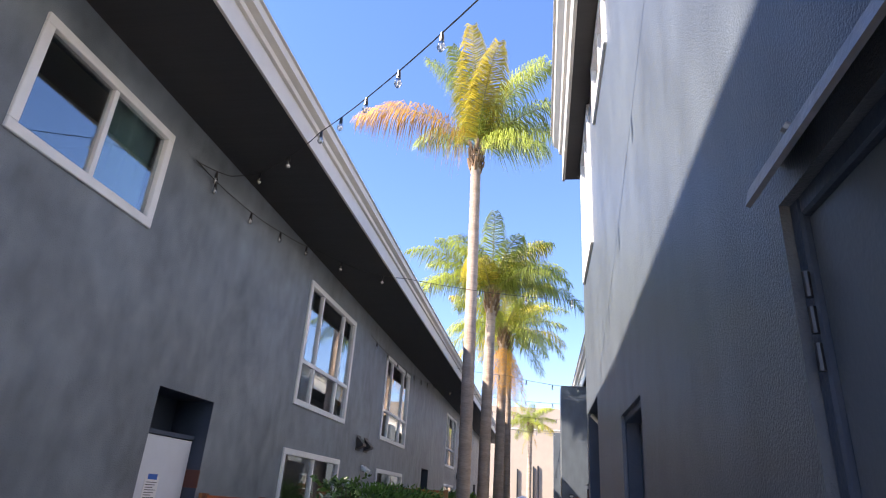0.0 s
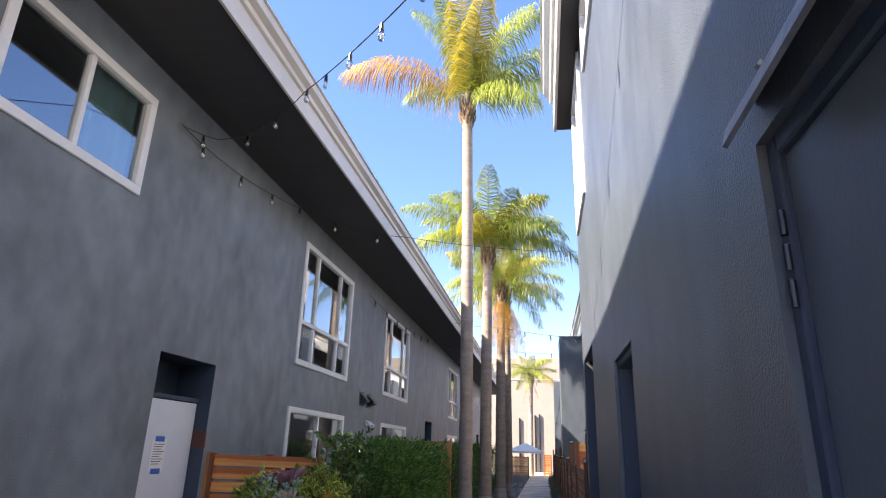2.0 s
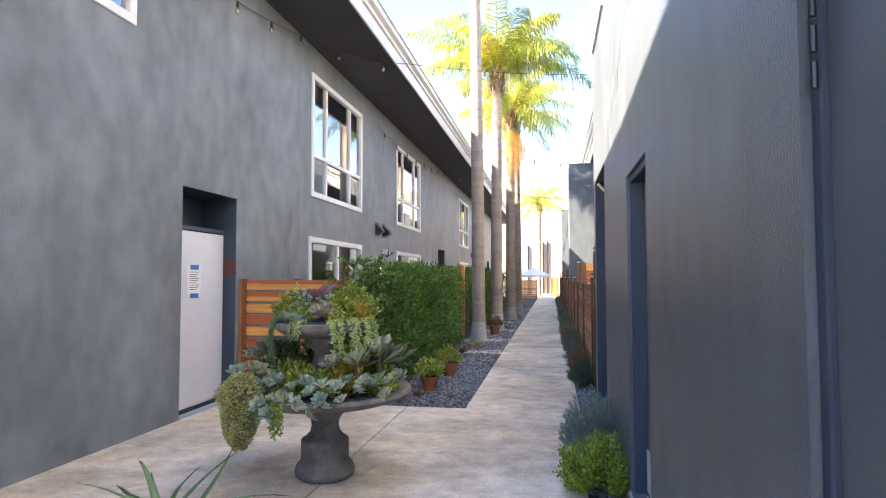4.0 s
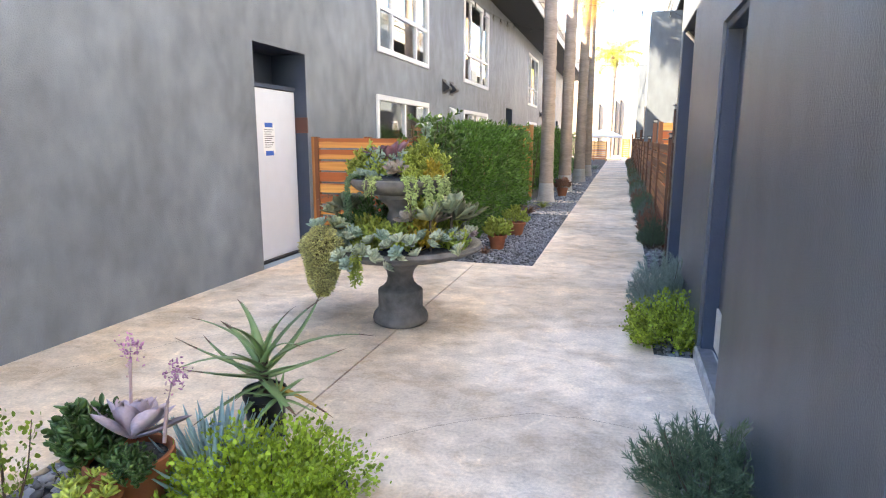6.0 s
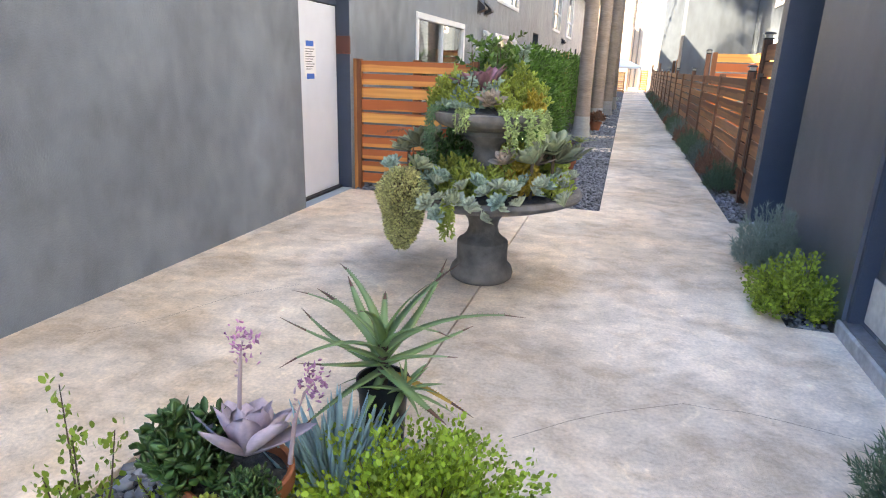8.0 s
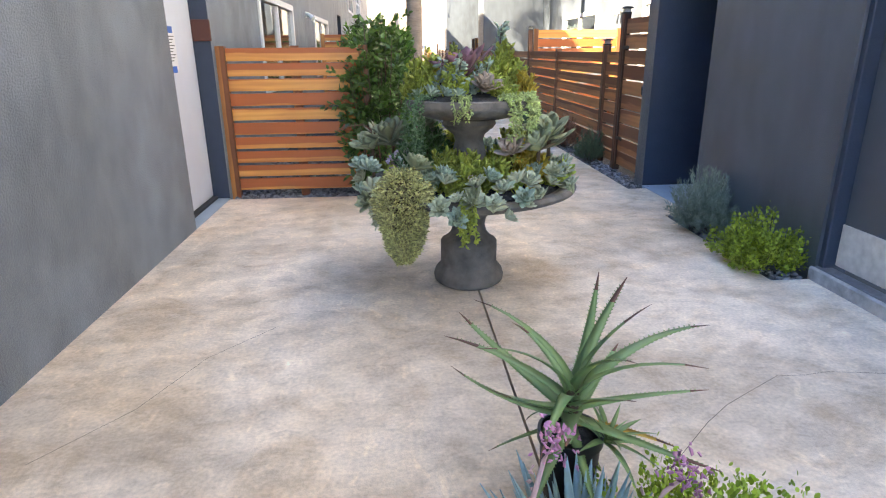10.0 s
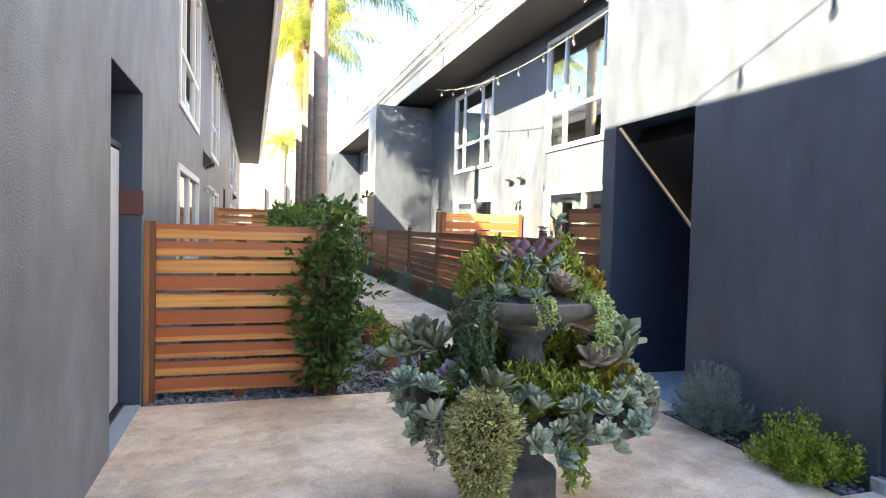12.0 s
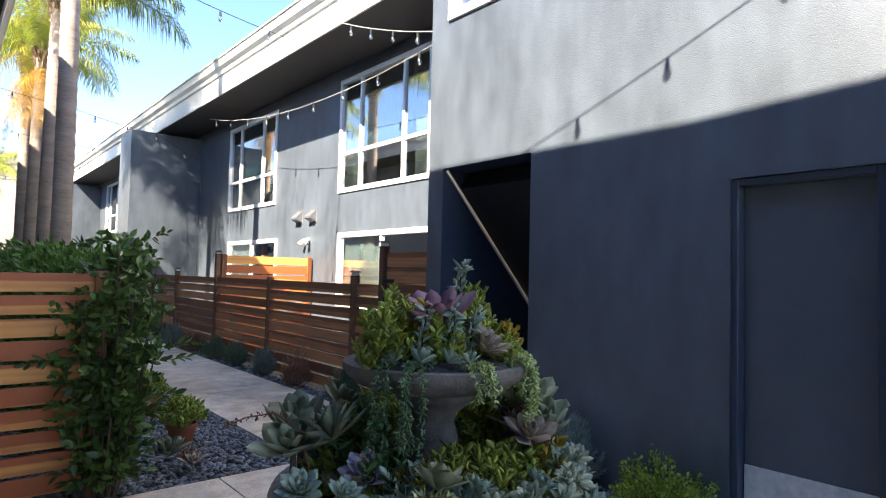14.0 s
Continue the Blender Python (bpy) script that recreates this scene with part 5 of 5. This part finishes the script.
hedge(1.2, 1.98, 9.3, 15.0, 1.65, 26000, "clipped dense green hedge beside the gravel")
hedge(1.0, 1.95, 17.6, 30.0, 1.75, 16000, "clipped green hedge further along the walk", 0.08)
def tall_bush(base, radius, height, boughs, label):
    """Upright boughs of uneven height, with sprays of broad leaves."""
    t = thing("climbing_bush", base, label, "bush")
    pts, dirs = [], []
    for i in range(boughs):
        az, q = i * 2.39996, math.sqrt((i + 0.5) / boughs)
        top = height * random.uniform(0.55, 1.05)
        foot = Vector((math.cos(az) * radius * 0.25 * q, math.sin(az) * radius * 0.25 * q, 0))
        head = Vector((math.cos(az) * radius * q * random.uniform(0.6, 1.1), math.sin(az) * radius * q * random.uniform(0.6, 1.1), top))
        part("stem", tube([foot, foot.lerp(head, 0.5) + Vector((0.04, 0.02, 0)), head], 0.012, 5, 0.003), M["stem"], t)
        for k in range(13):
            s = 0.12 + 0.88 * k / 12
            c = foot.lerp(head, s)
            az2 = random.uniform(0, 6.28)
            out = Vector((math.cos(az2), math.sin(az2), random.uniform(-0.1, 0.7))) * radius * random.uniform(0.3, 0.85)
            for m in range(15):
                u = (m + random.random()) / 15
                pts.append(c + out * u)
                dirs.append(out.normalized() + Vector(np.random.normal(0, 0.65, 3)))
    ob = leaves_at("foliage", pts, dirs, 0.07, "bush", t, shape=(OVAL_V * np.array([1, 0.95, 1]), OVAL_F))
    ob["kind"] = "stuff"
    return t


tall_bush((1.54, 8.08, -0.03), 0.36, 1.85, 22, "tall leafy green bush leaning on the fence end")
tall_bush((1.66, 8.5, -0.03), 0.27, 1.9, 18, "tall leafy green bush behind the fence")


def pot_plant(x, y, r, h, kind, label, size):
    p = thing("terracotta_pot", (x, y, -0.03), "terracotta pot on the slate gravel", "plant pot", "gravel pots")
    part("wall", lathe([(r * 0.65, 0), (r * 0.68, 0.01), (r * 0.92, h * 0.8), (r * 1.05, h * 0.81), (r * 1.05, h), (r * 0.95, h), (r * 0.9, h * 0.85), (0.02, h * 0.84)], 30), M["terracotta"], p, smooth=True)
    clump((x, y, h - 0.05), r * 1.6, r * 1.6, 50, kind, label, "potted_succulent", size)


pot_plant(2.36, 9.05, 0.13, 0.22, "lime", "yellow-green jade plant in a terracotta pot", 0.06)
pot_plant(2.4, 10.4, 0.15, 0.22, "olive", "round green succulent in a terracotta pot", 0.04)
pot_plant(2.5, 17.3, 0.15, 0.25, "brown", "rust-coloured plant in a terracotta pot", 0.05)
FLAX = blade(6, 0.03, 0.01, -0.25, 0.1)
for x, y, r, kind in ((2.28, 8.6, 0.24, "brown"), (2.2, 13.2, 0.42, "brown"), (2.35, 14.4, 0.35, "olive"), (2.3, 20.8, 0.4, "brown"), (2.7, 33, 0.5, "blue")):
    rosette((x, y, -0.02), r, 34, kind, "tuft of stiff narrow leaves in the gravel", (0, 0), FLAX, 0.5, "flax_tuft")
rosette((2.05, 8.35, 0.12), 0.22, 20, "grey", "grey-green agave-like rosette in the gravel", (0, 0), AEON, 0.2)
rosette((2.2, 8.2, 0.06), 0.14, 20, "mauve", "brownish rosette in the gravel", (0, 0), AEON, 0.2)


# ---- palms ----
def frond_mesh(length, leaf, el0, droop, n, side_droop=0.35, wild=0.15):
    """One feather frond along +x: the rib's points, and its leaflets as strips."""
    m = 26
    pts, el = [Vector((0, 0, 0))], el0
    for i in range(m):
        s = i / m
        e = el0 - droop * s ** 1.25
        pts.append(pts[-1] + Vector((math.cos(e), 0, math.sin(e))) * length / m)
    vs, fs = [], []
    for i in range(n):
        s = 0.14 + 0.86 * (i + random.uniform(-0.3, 0.3)) / n
        k = min(m - 1, max(0, int(s * m)))
        p, d = pts[k].lerp(pts[k + 1], s * m - k), (pts[k + 1] - pts[k]).normalized()
        up = Vector((0, 1, 0)).cross(d) * -1
        ln = leaf * (0.35 + 0.65 * math.sin(math.pi * min(1, 0.12 + s * 0.92)) ** 0.7)
        for side in (-1, 1):
            fwd = 0.35 + 0.5 * s + random.uniform(-wild, wild)
            v = (Vector((0, side, 0)) + d * fwd + up * random.uniform(-0.45, 0.8)).normalized()
            w = d * (0.0095 + 0.004 * random.random())
            mid = p + v * ln * 0.5 - Vector((0, 0, side_droop * ln * 0.16))
            tip = p + v * ln * 0.8 - Vector((0, 0, side_droop * ln * random.uniform(0.6, 1.3)))
            b = len(vs)
            vs += [p - w * 0.6, p + w * 0.6, mid + w, mid - w, tip]
            fs += [(b, b + 1, b + 2), (b, b + 2, b + 3), (b + 3, b + 2, b + 4)]
    return pts, np.array([tuple(v) for v in vs]), np.array(fs)


def palm(base, height, r0, r1, fronds, label, bend=0.15, skirt=0, length=3.4, leaf=0.62, white_to=0.5, density=64):
    """A feather palm: ringed trunk, boots, crown of separate fronds, dry fronds hanging as a skirt."""
    p = thing("palm_tree", (base[0], base[1], -0.04), label, "palm tree", "palms of the walk")
    rings = 90
    for nm, a, b, mt in (("trunk_foot", 0.0, white_to, M["trunk_wash"]), ("trunk", white_to, height, M["trunk"])):
        if b <= a:
            continue
        bm = bmesh.new()
        prev, k = None, max(6, int(rings * (b - a) / height))
        for i in range(k + 1):
            z = a + (b - a) * i / k
            q = z / height
            r = r0 + (r1 - r0) * min(1, q * 1.15) + 0.07 * math.exp(-z / 0.25) + (0.006 if i % 2 else -0.004) + 0.03 * math.exp(-((q - 1) / 0.03) ** 2)
            c = Vector((bend * q ** 2, 0, z))
            ring = [bm.verts.new(c + Vector((math.cos(t), math.sin(t), 0)) * r * random.uniform(0.985, 1.015)) for t in np.linspace(0, 2 * math.pi, 16, endpoint=False)]
            if prev:
                for j in range(16):
                    bm.faces.new((prev[j], prev[(j + 1) % 16], ring[(j + 1) % 16], ring[j]))
            prev = ring
        part(nm, bm, mt, p, "whitewashed foot of the trunk" if nm == "trunk_foot" else "", smooth=True)
    top = Vector((bend, 0, height))
    bm = bmesh.new()
    for i in range(26):
        az, z = i * 2.39996, -0.55 + 0.75 * i / 26
        st = tube([top + Vector((math.cos(az) * r1 * 0.9, math.sin(az) * r1 * 0.9, z)), top + Vector((math.cos(az) * (r1 + 0.07), math.sin(az) * (r1 + 0.07), z + 0.22)), top + Vector((math.cos(az) * (r1 + 0.1), math.sin(az) * (r1 + 0.1), z + 0.36))], 0.06, 5, 0.02)
        me = bpy.data.meshes.new("tmp")
        st.to_mesh(me)
        st.free()
        bm.from_mesh(me)
        bpy.data.meshes.remove(me)
    part("boot_fibre", bm, M["boot"], p, "rough brown frond bases")["kind"] = "stuff"
    for az, el, droop, kind, scale in fronds:
        pts, v, f = frond_mesh(length * scale, leaf * (1.15 if kind != "frond" else 1), el, droop, int(density * 1.5), 0.72 if kind == "frond" else 0.95)
        m = Matrix.Translation(top + Vector((0, 0, 0.1))) @ Matrix.Rotation(radians(az), 4, "Z")
        ob = arrays("frond", v, f, M[kind], p, "" if kind == "frond" else "dry golden frond", smooth=False)
        ob.matrix_basis = m
        rb = part("rib", tube(pts[::3], 0.03, 5, 0.006), M["rachis"], ob)
    for i in range(skirt):
        az = i * 360 / skirt + random.uniform(-20, 20)
        pts, v, f = frond_mesh(length * random.uniform(0.6, 1.0), leaf * 0.5, -1.0, 0.62, density // 2, 1.0, 0.3)
        ob = arrays("dead_frond", v, f, M["frond_dry"], p, "hanging dry orange frond", smooth=False)
        ob.matrix_basis = Matrix.Translation(top + Vector((0, 0, -0.25))) @ Matrix.Rotation(radians(az), 4, "Z")
    return p


# az 0 points along +x; the walk looks along +y (az 90)
crown_1 = [(178, 0.98, 1.45, "frond_dry", 1.15), (165, 1.46, 0.8, "frond", 1.15), (140, 0.95, 1.1, "frond", 0.9), (-92, 1.42, 0.95, "frond_gold", 0.95), (-70, 1.36, 1.2, "frond_gold", 0.85),
           (14, 1.42, 0.8, "frond", 1.12), (-6, 0.9, 1.15, "frond", 0.95), (30, 0.95, 1.2, "frond", 0.9), (-38, 0.15, 1.2, "frond", 0.72), (62, 1.2, 1.1, "frond", 0.95),
           (105, 1.3, 1.0, "frond", 0.95), (-120, 1.45, 0.8, "frond", 0.85), (-20, 1.3, 1.1, "frond", 0.9)]
palm((2.25, 15.7), 10.9, 0.165, 0.14, crown_1, "tall feather palm with one dry orange frond", -0.1, length=3.9, leaf=0.9, density=120)


def full_crown(n, gold=0.15, fall=1.35):
    out = []
    for i in range(n):
        q = i / (n - 1)
        out.append((i * 137.5, 1.4 - fall * q + random.uniform(-0.1, 0.1), random.uniform(1.1, 1.7), "frond_gold" if random.random() < gold else "frond", random.uniform(0.85, 1.05)))
    return out


palm((2.4, 19.1), 7.7, 0.18, 0.15, full_crown(22, 0.15, 0.95), "feather palm with a full green crown", 0.05, length=3.2, leaf=0.75, density=90)
palm((2.55, 23.2), 7.6, 0.19, 0.15, full_crown(20, 0.35), "feather palm with a skirt of dry orange fronds", 0.05, 16, 2.9, 0.6)
palm((2.62, 26.6), 8.2, 0.19, 0.15, full_crown(18, 0.3), "feather palm with a skirt of dry orange fronds", -0.05, 14, 2.9, 0.6)
palm((3.05, 50.0), 7.4, 0.2, 0.17, full_crown(16, 0.1), "slender feather palm against the end wall", 0.1, 2, 2.6, 0.6, 0.0)

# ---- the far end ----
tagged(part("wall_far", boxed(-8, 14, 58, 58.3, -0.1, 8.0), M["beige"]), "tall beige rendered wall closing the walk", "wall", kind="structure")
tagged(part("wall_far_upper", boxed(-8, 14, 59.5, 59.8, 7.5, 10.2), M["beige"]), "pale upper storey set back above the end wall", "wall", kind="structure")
tagged(part("parapet_cap", boxed(-8, 14, 57.96, 58.34, 8.001, 8.1), M["gutter"]), "pale coping of the end wall", "trim", kind="structure")
for x in (1.9, 3.3, 3.7):
    tagged(part("drain_pipe", tube([(x, 57.9, 0), (x, 57.9, 4.2 + 0.2 * x)], 0.07, 8), M["metal"]), "dark pipe on the end wall", "pipe", "drain pipes")
tent = thing("garden_canopy", (2.7, 47.5, 0), "white pitched canvas canopy on thin posts", "canopy")
bm = bmesh.new()
r = [bm.verts.new((sx * 1.3, sy * 1.3, 1.72)) for sx, sy in ((-1, -1), (1, -1), (1, 1), (-1, 1))]
a = bm.verts.new((0, 0, 2.3))
for i in range(4):
    bm.faces.new((r[i], r[(i + 1) % 4], a))
low = [bm.verts.new((v.co.x, v.co.y, 1.58)) for v in r]
for i in range(4):
    bm.faces.new((low[i], low[(i + 1) % 4], r[(i + 1) % 4], r[i]))
part("cloth", bm, M["canvas"], tent)
for sx in (-1, 1):
    for sy in (-1, 1):
        part("pole", tube([(sx * 1.27, sy * 1.27, -0.05), (sx * 1.27, sy * 1.27, 1.65)], 0.025, 6), M["white"], tent)
end_fence = fence_across("slatted_fence", 1.3, 3.0, 45.6, 0.05, 1.35, 9, M["cedar"], M["cedar_post"], "sunlit orange cedar fence at the end of the walk", (2.1,))
fence_across("slatted_fence", 4.0, 4.6, 50.0, 0.05, 1.5, 9, M["cedar"], M["cedar_post"], "orange cedar gate at the end of the walk")


# ---- string lights ----
def string_light(points, sag, bulbs, label, cable="wire"):
    """A cable that sags between its hooks, with bulbs hanging from it."""
    s = thing("string_lights", label=label, category="string lights")
    line = []
    for a, b in zip(points, points[1:]):
        a, b = Vector(a), Vector(b)
        for i in range(13):
            q = i / 12
            line.append(a.lerp(b, q) - Vector((0, 0, 4 * sag * (b - a).length * q * (1 - q))))
    part("cable", tube(line, 0.006, 5), M[cable], s)
    lengths = [0.0]
    for a, b in zip(line, line[1:]):
        lengths.append(lengths[-1] + (b - a).length)
    n = max(1, int(lengths[-1] / bulbs))
    for i in range(n):
        want = (i + 0.5) * lengths[-1] / n
        k = max(j for j in range(len(lengths)) if lengths[j] <= want)
        k = min(k, len(line) - 2)
        p = line[k].lerp(line[k + 1], (want - lengths[k]) / max(1e-6, lengths[k + 1] - lengths[k]))
        so = part("socket", tube([(0, 0, 0.0), (0, 0, -0.03), (0, 0, -0.085)], 0.012, 8, 0.021), M["black"], s, "black socket")
        so.location = p
        bu = part("bulb", lathe([(0.013, -0.17), (0.026, -0.155), (0.033, -0.135), (0.03, -0.11), (0.018, -0.086)], 12), M["bulb"], so, "clear glass bulb", smooth=True)
        part("filament", tube([(0, 0, -0.09), (0, 0, -0.145)], 0.006, 5), M["kick"], bu)


string_light([(0.05, 6.45, 5.14), (0.09, 7.1, 5.32), (0.3, 7.45, 5.57), (1.22, 6.75, 5.55), (1.42, 6.6, 5.6), (4.5, 2.75, 4.5)], 0.025, 0.72, "string lights crossing from eave to eave")
string_light([(0.05, 6.4, 5.14), (0.05, 7.4, 5.14), (0.05, 8.85, 5.32), (0.1, 10.1, 5.57), (0.77, 11.25, 5.57), (1.42, 11.65, 5.6), (5.1, 12.9, 5.6)], 0.02, 0.9, "string lights crossing from eave to eave")
string_light([(0.05, 14.3, 5.14), (0.05, 16.5, 5.1), (0.05, 19.6, 5.22), (0.06, 22.9, 5.57), (0.7, 24.4, 5.57), (1.42, 25.0, 5.6), (5.0, 26.5, 5.6)], 0.015, 1.1, "string lights crossing from eave to eave")
string_light([(5.35, 11.6, 5.56), (5.5, 8.33, 4.55)], 0.03, 0.55, "string lights under the eave", "sunlit_wire")
string_light([(5.8, 18.9, 5.45), (5.6, 8.33, 4.85)], 0.045, 1.05, "string lights sagging under the eave", "sunlit_wire")
string_light([(6.5, 21.9, 4.9), (5.3, 21.6, 5.4), (2.9, 20.4, 5.5), (1.3, 20.0, 5.6)], 0.02, 0.9, "string lights crossing the walk")
string_light([(5.2, 30.5, 5.5), (1.3, 29.0, 5.6)], 0.03, 1.0, "string lights crossing the walk")
string_light([(5.2, 36.5, 5.5), (1.3, 35.0, 5.6)], 0.03, 1.0, "string lights crossing the walk")

# ---- pebbles ----
ICO = bmesh.new()
bmesh.ops.create_icosphere(ICO, subdivisions=1, radius=0.5)
ICO_V, ICO_F = np.array([v.co[:] for v in ICO.verts]), np.array([[v.index for v in f.verts] for f in ICO.faces])
ICO.free()
ICO_V[:, 2] *= 0.55
ICO_V[:, 1] *= 0.75


def pebbles(name, x0, x1, y0, y1, n, size, z, label, avoid=None):
    x, y = np.random.uniform(x0, x1, n), np.random.uniform(y0, y1, n)
    p = np.stack([x, y, z + np.random.uniform(-0.006, 0.012, n)], 1)
    a = np.random.uniform(0, 2 * math.pi, n)
    c, s = np.cos(a), np.sin(a)
    k = size * np.random.uniform(0.55, 1.35, n)[:, None]
    jit = ICO_V[None] * np.random.uniform(0.75, 1.25, (n, len(ICO_V), 1)) * k[:, None]
    tilt = np.random.normal(0, 0.25, n)
    vz = jit[..., 2] + jit[..., 0] * tilt[:, None]
    v = np.stack([jit[..., 0] * c[:, None] - jit[..., 1] * s[:, None], jit[..., 0] * s[:, None] + jit[..., 1] * c[:, None], vz], 2) + p[:, None]
    f = ICO_F[None] + (np.arange(n) * len(ICO_V))[:, None, None]
    return tagged(arrays(name, v.reshape(-1, 3), f.reshape(-1, 3), M["pebble"]), label, "gravel", kind="stuff")


pebbles("slate_gravel", 0.05, 3.0, 7.99, 10.5, 7500, 0.05, -0.02, "loose dark slate pebbles beside the walk")
pebbles("slate_gravel", 1.8, 3.0, 10.5, 16.0, 5500, 0.055, -0.02, "loose dark slate pebbles beside the walk")
pebbles("slate_gravel", 1.9, 3.0, 16.0, 32.0, 5000, 0.09, -0.025, "loose dark slate pebbles beside the walk")
pebbles("slate_gravel", 1.47, 2.88, 1.92, 3.08, 1500, 0.06, -0.015, "dark rounded pebbles in the planting bed")
pebbles("slate_gravel", 4.31, 4.55, 5.17, 6.83, 420, 0.045, -0.02, "dark pebbles in the wall bed")
pebbles("slate_gravel", 4.31, 4.55, 2.62, 3.75, 300, 0.05, -0.02, "dark pebbles in the wall bed")
pebbles("slate_gravel", 4.37, 4.62, 8.0, 20.0, 1600, 0.05, -0.015, "dark pebbles along the fence")
